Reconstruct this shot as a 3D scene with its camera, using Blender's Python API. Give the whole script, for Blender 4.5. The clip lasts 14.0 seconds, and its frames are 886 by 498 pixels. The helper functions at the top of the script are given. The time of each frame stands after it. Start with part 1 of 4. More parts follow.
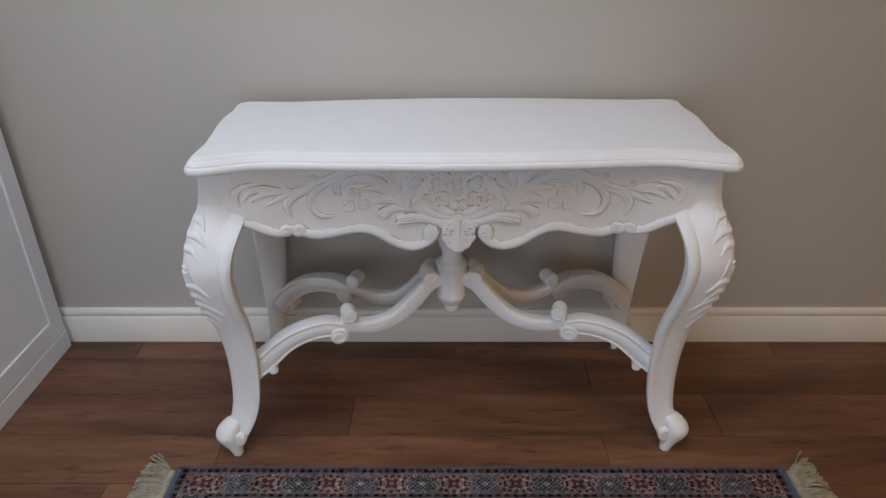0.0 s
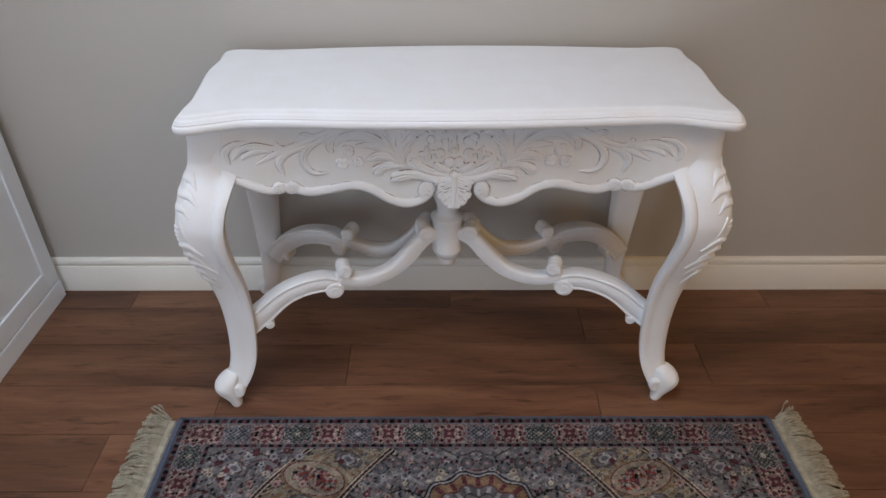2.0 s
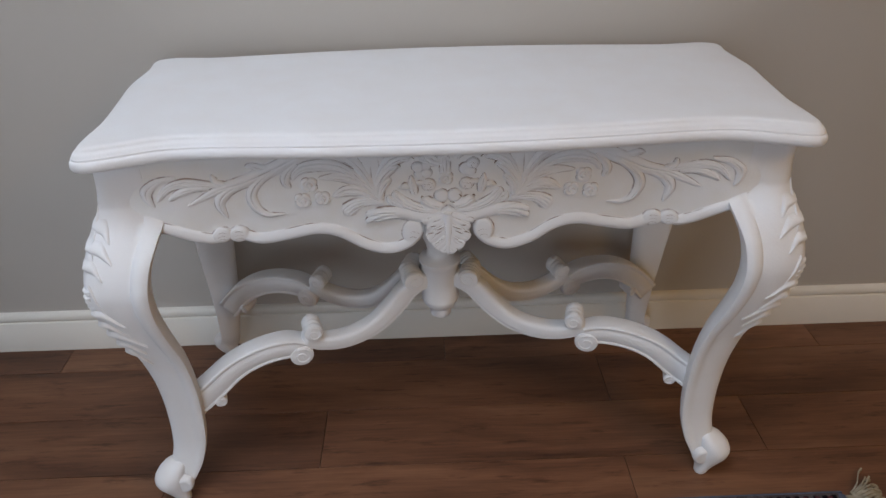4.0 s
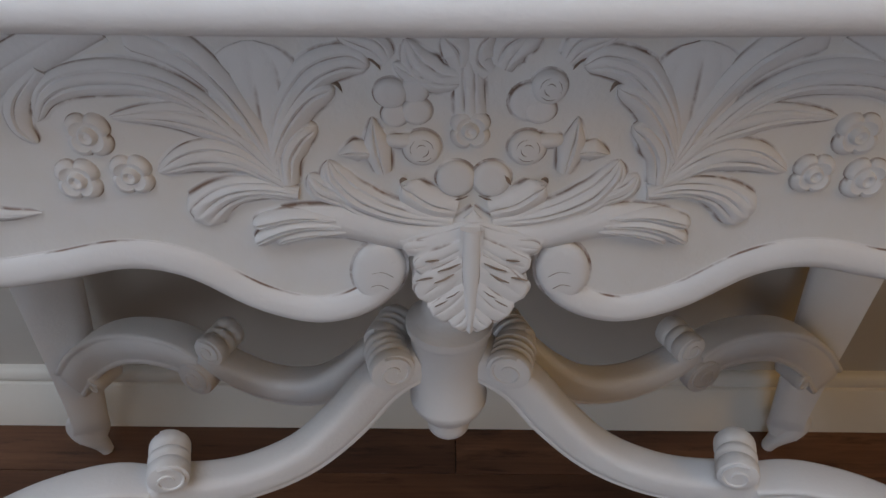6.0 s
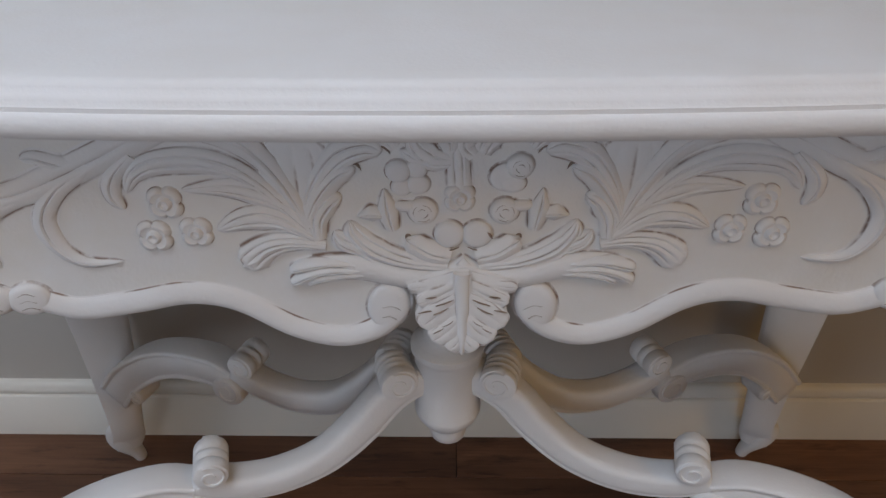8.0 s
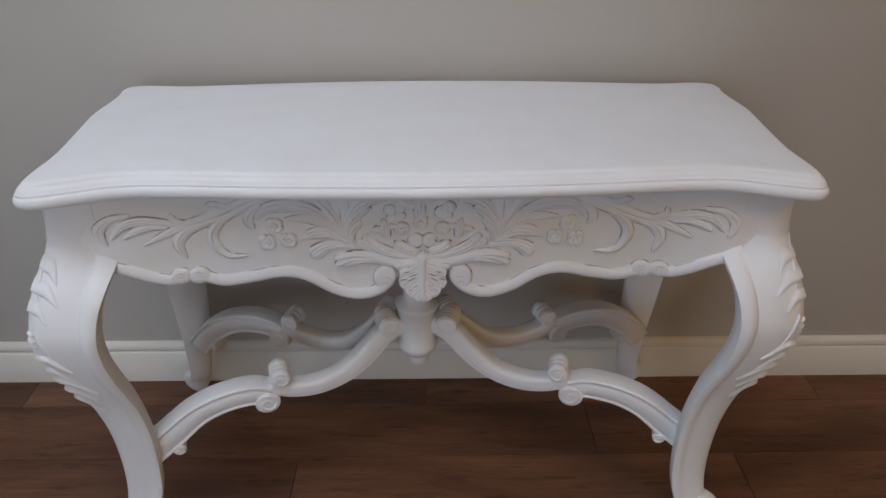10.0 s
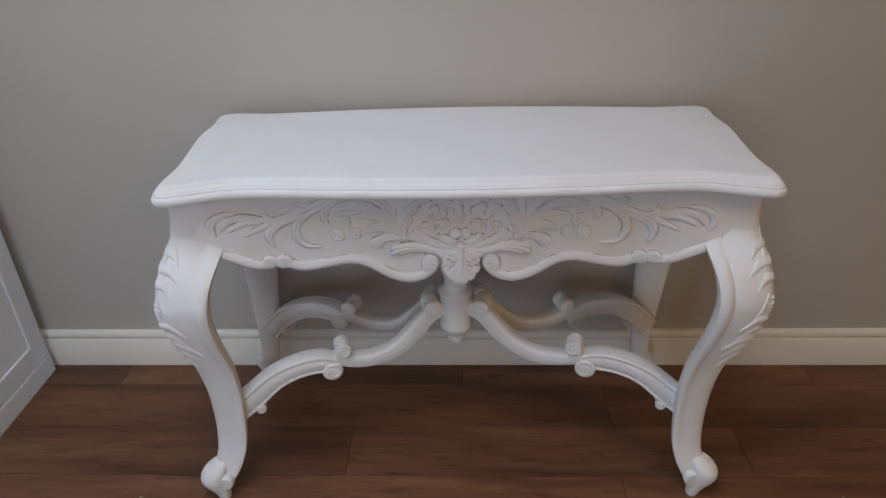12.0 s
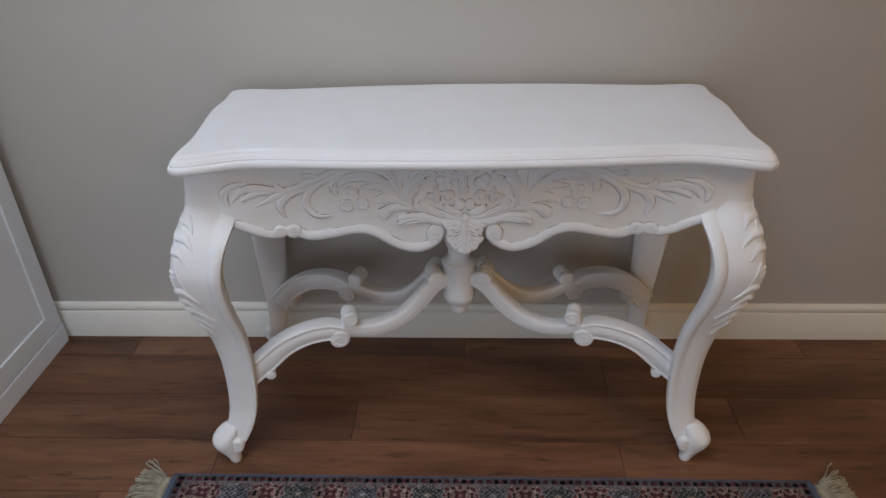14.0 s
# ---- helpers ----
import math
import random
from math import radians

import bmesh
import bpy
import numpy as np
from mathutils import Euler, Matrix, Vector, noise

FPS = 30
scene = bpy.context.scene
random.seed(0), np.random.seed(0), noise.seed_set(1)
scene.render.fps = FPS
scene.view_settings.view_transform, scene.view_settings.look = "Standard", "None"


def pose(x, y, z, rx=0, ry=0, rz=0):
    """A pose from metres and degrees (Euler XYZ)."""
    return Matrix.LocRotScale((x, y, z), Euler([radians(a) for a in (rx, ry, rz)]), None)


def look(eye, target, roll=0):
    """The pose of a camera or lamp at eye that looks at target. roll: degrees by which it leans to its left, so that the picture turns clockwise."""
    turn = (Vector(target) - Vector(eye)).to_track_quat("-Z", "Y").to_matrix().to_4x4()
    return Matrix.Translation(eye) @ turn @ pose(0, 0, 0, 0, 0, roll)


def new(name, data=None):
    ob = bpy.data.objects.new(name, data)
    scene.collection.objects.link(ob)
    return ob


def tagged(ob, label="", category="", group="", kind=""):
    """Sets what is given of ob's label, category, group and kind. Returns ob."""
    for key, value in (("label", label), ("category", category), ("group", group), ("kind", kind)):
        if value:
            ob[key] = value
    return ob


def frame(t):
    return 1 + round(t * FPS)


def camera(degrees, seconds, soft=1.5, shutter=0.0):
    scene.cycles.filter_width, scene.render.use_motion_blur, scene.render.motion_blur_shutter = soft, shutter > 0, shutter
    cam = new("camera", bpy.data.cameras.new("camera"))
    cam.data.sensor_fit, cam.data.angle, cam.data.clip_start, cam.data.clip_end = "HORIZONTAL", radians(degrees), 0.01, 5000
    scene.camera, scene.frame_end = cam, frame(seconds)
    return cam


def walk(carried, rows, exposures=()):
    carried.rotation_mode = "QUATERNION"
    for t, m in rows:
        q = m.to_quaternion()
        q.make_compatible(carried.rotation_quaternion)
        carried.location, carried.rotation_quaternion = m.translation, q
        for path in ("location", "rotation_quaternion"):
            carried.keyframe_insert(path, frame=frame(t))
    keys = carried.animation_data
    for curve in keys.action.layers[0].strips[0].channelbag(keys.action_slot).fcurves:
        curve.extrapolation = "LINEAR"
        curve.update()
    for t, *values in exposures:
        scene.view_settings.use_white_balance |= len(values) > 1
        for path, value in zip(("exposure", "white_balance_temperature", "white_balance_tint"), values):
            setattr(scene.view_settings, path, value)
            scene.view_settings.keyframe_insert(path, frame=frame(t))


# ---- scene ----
cam = camera(67.0, 14.0, soft=1.5)
PATH = [
    (0, (-0.012, 0.149, 1.241), (-0.023, 1.917, 0.306), -0.2),
    (0.5, (-0.019, 0.152, 1.253), (-0.028, 1.866, 0.222), -0.3),
    (1, (-0.021, 0.154, 1.28), (-0.022, 1.837, 0.2), -0.2),
    (1.5, (-0.014, 0.167, 1.284), (-0.014, 1.835, 0.181), -0.0),
    (2, (-0.017, 0.194, 1.291), (-0.008, 1.851, 0.171), 0.1),
    (2.5, (-0.017, 0.24, 1.279), (-0.006, 1.857, 0.102), -0.0),
    (3, (-0.014, 0.348, 1.249), (0.009, 1.951, 0.054), 0.0),
    (3.5, (-0.025, 0.43, 1.219), (0.022, 2.09, 0.105), -0.7),
    (3.7, (-0.025, 0.449, 1.21), (0.024, 2.116, 0.106), -0.9),
    (5.8, (0.004, 1.1, 0.838), (0.017, 2.784, -0.241), 0.1),
    (6, (-0.002, 1.117, 0.826), (-0.013, 2.804, -0.249), 0.2),
    (6.5, (-0.005, 1.139, 0.824), (-0.052, 2.839, -0.229), 0.2),
    (7, (-0.002, 1.138, 0.828), (-0.04, 2.844, -0.216), -0.1),
    (7.2, (-0.004, 1.131, 0.83), (-0.038, 2.834, -0.219), -0.2),
    (9.3, (0.025, 0.754, 1.1), (0.021, 2.464, 0.062), -0.0),
    (9.5, (0.022, 0.707, 1.12), (0.045, 2.417, 0.082), 0.6),
    (10, (0.025, 0.588, 1.176), (0.065, 2.293, 0.13), 0.4),
    (10.5, (0.026, 0.504, 1.211), (0.055, 2.207, 0.163), 0.7),
    (11, (0.014, 0.428, 1.225), (-0.051, 2.13, 0.177), -1.0),
    (11.5, (0.011, 0.374, 1.241), (-0.091, 2.094, 0.226), -2.0),
    (12, (0.019, 0.334, 1.256), (-0.042, 2.075, 0.275), -1.3),
    (12.5, (0.02, 0.308, 1.261), (-0.036, 2.06, 0.297), -0.9),
    (13, (0.016, 0.297, 1.25), (-0.041, 2.032, 0.257), -0.9),
    (13.5, (0.016, 0.288, 1.246), (-0.049, 2.013, 0.237), -1.1),
    (14, (0.012, 0.274, 1.251), (-0.05, 1.996, 0.237), -1.0),
]
walk(cam, [(t, look(eye, target, roll)) for t, eye, target, roll in PATH],
     exposures=[(0, -0.10), (1, 0.08), (3.0, 0.05), (5.8, -0.44), (7.2, -0.32), (9.3, -0.28), (11, -0.27), (14, -0.22)])

# ---- light ----
world = bpy.data.worlds.new("world")
scene.world = world
world.use_nodes = True
wn = world.node_tree.nodes
sky = wn.new("ShaderNodeTexSky")
sky.sky_type, sky.sun_disc = "NISHITA", False
sky.sun_elevation, sky.sun_rotation = radians(35), radians(140)
wn["Background"].inputs["Strength"].default_value = 0.1
world.node_tree.links.new(sky.outputs["Color"], wn["Background"].inputs["Color"])


def area(name, m, sx, sy, power, colour, spread=180):
    lamp = bpy.data.lights.new(name, "AREA")
    lamp.shape, lamp.size, lamp.size_y, lamp.energy, lamp.color = "RECTANGLE", sx, sy, power, colour
    lamp.spread = radians(spread)              # narrows the beam so less daylight reaches the right side
    ob = new(name, lamp)
    ob.matrix_world = m
    return ob


SKYLIGHT = (-1.15, 0.20, 0.00, 1.30)     # added unseen roof window: x from, x to, y from, y to
SOUTH, NORTH, WEST, EAST, CEIL = -2.0, 1.888, -1.80, 2.90, 2.50
WIN = (-1.70, 0.00, 0.15, 2.10)          # added unseen window in the end wall: x from, x to, sill, head
# three unseen area lamps, added and tuned until the table is lit right
area("added_skylight", look((-0.475, 0.65, 2.58), (-0.36, 1.00, 0)), 1.30, 1.25, 22.8, (0.775, 0.86, 1.0), 150)
area("added_window_light", look((-0.85, SOUTH - 0.02, 1.12), (-0.45, 1.9, 0.42)), 1.60, 1.85, 6.6, (0.72, 0.83, 1.0), 80)
area("added_warm_light", look((1.80, -0.25, 2.37), (1.80, -0.25, 0)), 0.75, 0.75, 17.5, (1.0, 0.57, 0.12))

# ---- materials ----


def material(name, rough=0.5, spec=0.5):
    m = bpy.data.materials.new(name)
    m.use_nodes = True
    p = m.node_tree.nodes["Principled BSDF"]
    p.inputs["Roughness"].default_value = rough
    p.inputs["Specular IOR Level"].default_value = spec
    return m, m.node_tree.nodes, m.node_tree.links, p


def ramp(nodes, stops):
    r = nodes.new("ShaderNodeValToRGB")
    e = r.color_ramp.elements
    while len(e) < len(stops):
        e.new(0.5)
    for k, (at, col) in enumerate(stops):
        e[k].position, e[k].color = at, (*col, 1)
    return r


def noise_tex(nodes, links, scale, detail=4, vec=None, rough=0.55):
    n = nodes.new("ShaderNodeTexNoise")
    n.inputs["Scale"].default_value, n.inputs["Detail"].default_value, n.inputs["Roughness"].default_value = scale, detail, rough
    if vec is not None:
        links.new(vec, n.inputs["Vector"])
    return n


def painted(name, base, vary, rough=0.5, fine=180, coarse=5, bump=0.15, spec=0.4, dist=0.001, tint=(1, 1, 1)):
    """Paint with faint patches, brush grain and a fine relief."""
    m, nodes, links, p = material(name, rough, spec)
    co = nodes.new("ShaderNodeTexCoord").outputs["Object"]
    big, small = noise_tex(nodes, links, coarse, 5, co), noise_tex(nodes, links, fine, 3, co)
    dark = tuple(c * (1 - vary * k) for c, k in zip(base, tint))
    r = ramp(nodes, [(0.3, dark), (0.7, base)])
    links.new(big.outputs["Fac"], r.inputs["Fac"])
    links.new(r.outputs["Color"], p.inputs["Base Color"])
    add = nodes.new("ShaderNodeMath")
    add.operation = "ADD"
    links.new(small.outputs["Fac"], add.inputs[0])
    links.new(big.outputs["Fac"], add.inputs[1])
    b = nodes.new("ShaderNodeBump")
    b.inputs["Strength"].default_value, b.inputs["Distance"].default_value = bump, dist
    links.new(add.outputs[0], b.inputs["Height"])
    links.new(b.outputs["Normal"], p.inputs["Normal"])
    rr = nodes.new("ShaderNodeMapRange")
    rr.inputs["To Min"].default_value, rr.inputs["To Max"].default_value = rough - 0.08, rough + 0.1
    links.new(big.outputs["Fac"], rr.inputs["Value"])
    links.new(rr.outputs["Result"], p.inputs["Roughness"])
    return m


CHALK = painted("white_chalk_paint", (0.768, 0.767, 0.768), 0.045, 0.60, 260, 14, 0.30, 0.28, tint=(0.6, 1.0, 1.4))


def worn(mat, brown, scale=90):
    """Old wax and bare wood that shows through the paint, with painted-in crease shade, where the mesh carries the
    attribute.
    """
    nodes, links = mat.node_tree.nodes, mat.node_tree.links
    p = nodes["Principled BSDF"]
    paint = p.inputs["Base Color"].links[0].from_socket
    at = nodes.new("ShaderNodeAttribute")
    at.attribute_name = "wear_shade"
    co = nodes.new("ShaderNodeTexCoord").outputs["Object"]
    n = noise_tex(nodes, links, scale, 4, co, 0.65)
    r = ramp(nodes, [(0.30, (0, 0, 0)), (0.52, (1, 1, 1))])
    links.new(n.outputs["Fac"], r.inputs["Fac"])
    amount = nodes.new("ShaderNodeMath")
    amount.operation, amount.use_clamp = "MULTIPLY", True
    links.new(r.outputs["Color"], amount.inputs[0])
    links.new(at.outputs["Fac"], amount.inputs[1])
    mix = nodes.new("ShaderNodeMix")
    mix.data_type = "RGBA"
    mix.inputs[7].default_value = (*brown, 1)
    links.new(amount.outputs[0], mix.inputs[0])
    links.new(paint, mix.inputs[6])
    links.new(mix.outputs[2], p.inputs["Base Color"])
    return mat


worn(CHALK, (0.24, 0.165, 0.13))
AGED = painted("aged_chalk_paint", (0.768, 0.764, 0.758), 0.06, 0.62, 260, 22, 0.35, 0.25, tint=(0.6, 1.0, 1.8))      # waxed ground behind the carving; part of its yellow is lamplight put into colour
CREASE = painted("brown_wax_shade", (0.30, 0.225, 0.175), 0.4, 0.7, 300, 60, 0.3)
WALL = painted("greige_wall_paint", (0.462, 0.430, 0.384), 0.03, 0.62, 420, 3, 0.2, 0.3)
CEILING = painted("ceiling_paint", (0.78, 0.77, 0.75), 0.03, 0.7, 300, 3, 0.2, 0.3)
TRIM = painted("cream_gloss_paint", (0.74, 0.71, 0.64), 0.04, 0.38, 200, 6, 0.1)
# white, with the daylight's blue tint put into the base colour
LACQUER = painted("white_lacquer", (0.72, 0.76, 0.80), 0.02, 0.33, 200, 4, 0.06)
FRINGE = painted("cream_cotton", (0.44, 0.40, 0.31), 0.40, 0.9, 500, 70, 0.5, 0.1)
SELVEDGE = painted("blue_grey_wool", (0.105, 0.125, 0.175), 0.3, 0.95, 600, 120, 0.6, 0.05)
BASE = painted("dark_underlay", (0.03, 0.02, 0.015), 0.3, 0.9)
LAMPSHADE = painted("opal_shade", (0.8, 0.78, 0.72), 0.02, 0.4)


def wood_floor():
    m, nodes, links, p = material("brown_laminate", 0.42, 0.45)
    co = nodes.new("ShaderNodeTexCoord").outputs["Object"]
    info = nodes.new("ShaderNodeObjectInfo")
    shift = nodes.new("ShaderNodeVectorMath")
    shift.operation = "MULTIPLY_ADD"
    comb = nodes.new("ShaderNodeCombineXYZ")
    for k in range(3):
        links.new(info.outputs["Random"], comb.inputs[k])
    shift.inputs[1].default_value = (31, 17, 9)
    links.new(comb.outputs[0], shift.inputs[0])
    links.new(co, shift.inputs[2])
    mp = nodes.new("ShaderNodeMapping")
    mp.inputs["Scale"].default_value = (1.5, 11, 1)
    links.new(shift.outputs[0], mp.inputs["Vector"])
    warp = noise_tex(nodes, links, 2.2, 3, shift.outputs[0])
    bend = nodes.new("ShaderNodeVectorMath")
    bend.operation = "MULTIPLY_ADD"
    bend.inputs[1].default_value = (0.0, 1.6, 0)
    links.new(warp.outputs["Color"], bend.inputs[0])
    links.new(mp.outputs[0], bend.inputs[2])
    streak = noise_tex(nodes, links, 1.0, 6, bend.outputs[0], 0.6)
    mp2 = nodes.new("ShaderNodeMapping")
    mp2.inputs["Scale"].default_value = (6, 230, 1)
    links.new(shift.outputs[0], mp2.inputs["Vector"])
    grain = noise_tex(nodes, links, 1.0, 3, mp2.outputs[0])
    r = ramp(nodes, [(0.26, (0.048, 0.0205, 0.0112)), (0.40, (0.112, 0.0485, 0.0248)), (0.54, (0.168, 0.076, 0.039)), (0.74, (0.248, 0.125, 0.068))])
    links.new(streak.outputs["Fac"], r.inputs["Fac"])
    g = ramp(nodes, [(0.3, (0.80, 0.78, 0.76)), (0.7, (1.10, 1.08, 1.06))])
    links.new(grain.outputs["Fac"], g.inputs["Fac"])
    mul = nodes.new("ShaderNodeMix")
    mul.data_type, mul.blend_type = "RGBA", "MULTIPLY"
    mul.inputs["Factor"].default_value = 1
    links.new(r.outputs["Color"], mul.inputs[6])
    links.new(g.outputs["Color"], mul.inputs[7])
    tone = nodes.new("ShaderNodeMapRange")
    tone.inputs["To Min"].default_value, tone.inputs["To Max"].default_value = 0.82, 1.2
    links.new(info.outputs["Random"], tone.inputs["Value"])
    sc = nodes.new("ShaderNodeVectorMath")
    sc.operation = "SCALE"
    mp3 = nodes.new("ShaderNodeMapping")
    mp3.inputs["Scale"].default_value = (7, 42, 1)
    links.new(shift.outputs[0], mp3.inputs["Vector"])
    spots = noise_tex(nodes, links, 1.0, 5, mp3.outputs[0], 0.7)
    knot = ramp(nodes, [(0.56, (1, 1, 1)), (0.70, (0.42, 0.36, 0.33))])          # knots and dark checks
    links.new(spots.outputs["Fac"], knot.inputs["Fac"])
    dark = nodes.new("ShaderNodeMix")
    dark.data_type, dark.blend_type = "RGBA", "MULTIPLY"
    dark.inputs["Factor"].default_value = 1
    links.new(mul.outputs[2], dark.inputs[6])
    links.new(knot.outputs["Color"], dark.inputs[7])
    links.new(dark.outputs[2], sc.inputs[0])
    links.new(tone.outputs["Result"], sc.inputs["Scale"])
    links.new(sc.outputs[0], p.inputs["Base Color"])
    b = nodes.new("ShaderNodeBump")
    b.inputs["Strength"].default_value, b.inputs["Distance"].default_value = 0.25, 0.0006
    links.new(grain.outputs["Fac"], b.inputs["Height"])
    links.new(b.outputs["Normal"], p.inputs["Normal"])
    return m


def woven():
    m, nodes, links, p = material("woven_wool", 0.95, 0.05)
    at = nodes.new("ShaderNodeAttribute")
    at.attribute_name = "weave"
    co = nodes.new("ShaderNodeTexCoord").outputs["Object"]
    n = noise_tex(nodes, links, 420, 2, co)
    g = ramp(nodes, [(0.3, (0.62, 0.62, 0.62)), (0.7, (1.15, 1.15, 1.15))])
    links.new(n.outputs["Fac"], g.inputs["Fac"])
    mul = nodes.new("ShaderNodeMix")
    mul.data_type, mul.blend_type = "RGBA", "MULTIPLY"
    mul.inputs["Factor"].default_value = 1
    links.new(at.outputs["Color"], mul.inputs[6])
    links.new(g.outputs["Color"], mul.inputs[7])
    links.new(mul.outputs[2], p.inputs["Base Color"])
    b = nodes.new("ShaderNodeBump")
    b.inputs["Strength"].default_value, b.inputs["Distance"].default_value = 0.6, 0.002
    links.new(n.outputs["Fac"], b.inputs["Height"])
    links.new(b.outputs["Normal"], p.inputs["Normal"])
    return m


FLOORWOOD, WEAVE = wood_floor(), woven()

m, nodes, links, p = material("clear_glass", 0.02)
p.inputs["Transmission Weight"].default_value = 1.0
GLASS = m

# ---- building helpers ----


def part(name, bm, mat, parent=None, label="", smooth=True):
    """Links a bmesh as one mesh object, under a thing or a part."""
    bmesh.ops.recalc_face_normals(bm, faces=bm.faces)
    me = bpy.data.meshes.new(name)
    bm.to_mesh(me)
    bm.free()
    for k in mat if isinstance(mat, (list, tuple)) else [mat]:
        me.materials.append(k)
    if smooth:
        me.polygons.foreach_set("use_smooth", [True] * len(me.polygons))
        me.set_sharp_from_angle(angle=radians(48))
    ob = new(name, me)
    if parent is not None:
        ob.parent = parent
    return tagged(ob, label)


def box(lo, hi, bevel=0.0, bm=None):
    own = bmesh.new()
    bmesh.ops.create_cube(own, size=1)
    for v in own.verts:
        v.co = Vector([lo[k] + (v.co[k] + 0.5) * (hi[k] - lo[k]) for k in range(3)])
    if bevel:
        bmesh.ops.bevel(own, geom=own.edges[:], offset=bevel, segments=2, affect="EDGES")
    if bm is None:
        return own
    me = bpy.data.meshes.new("t")
    own.to_mesh(me)
    own.free()
    bm.from_mesh(me)
    bpy.data.meshes.remove(me)
    return bm


def spline(pts, n, closed=False):
    """n points along a Catmull-Rom curve through pts."""
    P = np.array(pts, float)
    k = len(P)
    if closed:
        Q, spans = np.vstack([P[-1:], P, P[:2]]), k
    else:
        Q, spans = np.vstack([2 * P[0] - P[1], P, 2 * P[-1] - P[-2]]), k - 1
    t = np.linspace(0, spans, n, endpoint=not closed)
    i = np.minimum(t.astype(int), spans - 1)
    f = (t - i)[:, None]
    a, b, c, d = Q[i], Q[i + 1], Q[i + 2], Q[i + 3]
    return 0.5 * (2 * b + (c - a) * f + (2 * a - 5 * b + 4 * c - d) * f ** 2 + (3 * b - a - 3 * c + d) * f ** 3)


def loft(rings, bm=None, closed=True, caps=True):
    """Skin through rings of points, all of one length."""
    bm = bm or bmesh.new()
    vs = [[bm.verts.new(p) for p in r] for r in rings]
    n = len(vs[0])
    for a, b in zip(vs, vs[1:]):
        for k in range(n if closed else n - 1):
            bm.faces.new((a[k], a[(k + 1) % n], b[(k + 1) % n], b[k]))
    if caps and closed:
        bm.faces.new(vs[0][::-1])
        bm.faces.new(vs[-1])
    return bm


def lathe(profile, centre, n=28, bm=None):
    cx, cy = centre
    rings = [[(cx + r * math.cos(2 * math.pi * k / n), cy + r * math.sin(2 * math.pi * k / n), z) for k in range(n)] for r, z in profile]
    return loft(rings, bm)


def thing(name, label, category, m=None, group="", kind=""):
    ob = new(name)
    if m is not None:
        ob.matrix_world = m
    ob.empty_display_size = 0.1
    return tagged(ob, label, category, group, kind)


# ---- the room ----


def slab(name, lo, hi, mat, label, category):
    return tagged(part(name, box(lo, hi), mat, None, "", False), label, category, "", "structure")


slab("wall_north", (WEST - 0.12, NORTH, 0), (EAST + 0.12, NORTH + 0.12, CEIL), WALL, "smooth greige painted plaster wall behind the console table", "wall")
# the other walls and the ceiling are unseen, white to bounce light
slab("wall_west", (WEST - 0.12, SOUTH - 0.12, 0), (WEST, NORTH, CEIL), CEILING, "unseen side wall, white to bounce light", "wall")
slab("wall_east", (EAST, SOUTH - 0.12, 0), (EAST + 0.12, NORTH, CEIL), CEILING, "unseen side wall, white to bounce light", "wall")
south = bmesh.new()
x0, x1, z0, z1 = WIN
for lo, hi in (((WEST, 0), (x0, CEIL)), ((x1, 0), (EAST, CEIL)), ((x0, 0), (x1, z0)), ((x0, z1), (x1, CEIL))):
    box((lo[0], SOUTH - 0.12, lo[1]), (hi[0], SOUTH, hi[1]), 0, south)
tagged(part("wall_south", south, CEILING, None, "", False), "unseen white end wall with an added window opening", "wall", "", "structure")
# unseen window, added around the frontal fill light
window = thing("added_window", "added unseen white framed window with a clear glass pane", "window", pose(0, SOUTH - 0.08, 0), "", "structure")
fr = bmesh.new()
for lo, hi in (((x0, z0), (x0 + 0.05, z1)), ((x1 - 0.05, z0), (x1, z1)), ((x0 + 0.05, z0), (x1 - 0.05, z0 + 0.05)), ((x0 + 0.05, z1 - 0.05), (x1 - 0.05, z1))):
    box((lo[0], -0.03, lo[1]), (hi[0], 0.03, hi[1]), 0.004, fr)
part("window_frame", fr, TRIM, window, "", False)
pane = part("pane", box((x0 + 0.052, -0.003, z0 + 0.052), (x1 - 0.052, 0.003, z1 - 0.052)), GLASS, window, "", False)
pane.visible_shadow = False
part("window_sill", box((x0 - 0.04, 0.083, z0 - 0.03), (x1 + 0.04, 0.18, z0), 0.006), TRIM, window, "", False)
x0, x1, y0, y1 = SKYLIGHT
top = bmesh.new()
for lo, hi in (((WEST - 0.12, SOUTH - 0.12), (x0, NORTH + 0.12)), ((x1, SOUTH - 0.12), (EAST + 0.12, NORTH + 0.12)), ((x0, SOUTH - 0.12), (x1, y0)), ((x0, y1), (x1, NORTH + 0.12))):
    box((lo[0], lo[1], CEIL), (hi[0], hi[1], CEIL + 0.16), 0, top)
tagged(part("ceiling", top, CEILING, None, "", False), "unseen white ceiling with an added roof window opening", "ceiling", "", "structure")

window = thing("added_roof_window", "added unseen white framed roof window with a clear pane", "window", pose(0, 0, CEIL + 0.12), "", "structure")
fr = bmesh.new()
for lo, hi in (((x0, y0), (x0 + 0.04, y1)), ((x1 - 0.04, y0), (x1, y1)), ((x0 + 0.04, y0), (x1 - 0.04, y0 + 0.04)), ((x0 + 0.04, y1 - 0.04), (x1 - 0.04, y1))):
    box((lo[0], lo[1], -0.03), (hi[0], hi[1], 0.03), 0.004, fr)
part("window_frame", fr, TRIM, window, "", False)
pane = part("pane", box((x0 + 0.042, y0 + 0.042, -0.003), (x1 - 0.042, y1 - 0.042, 0.003)), GLASS, window, "", False)
pane.visible_shadow = False

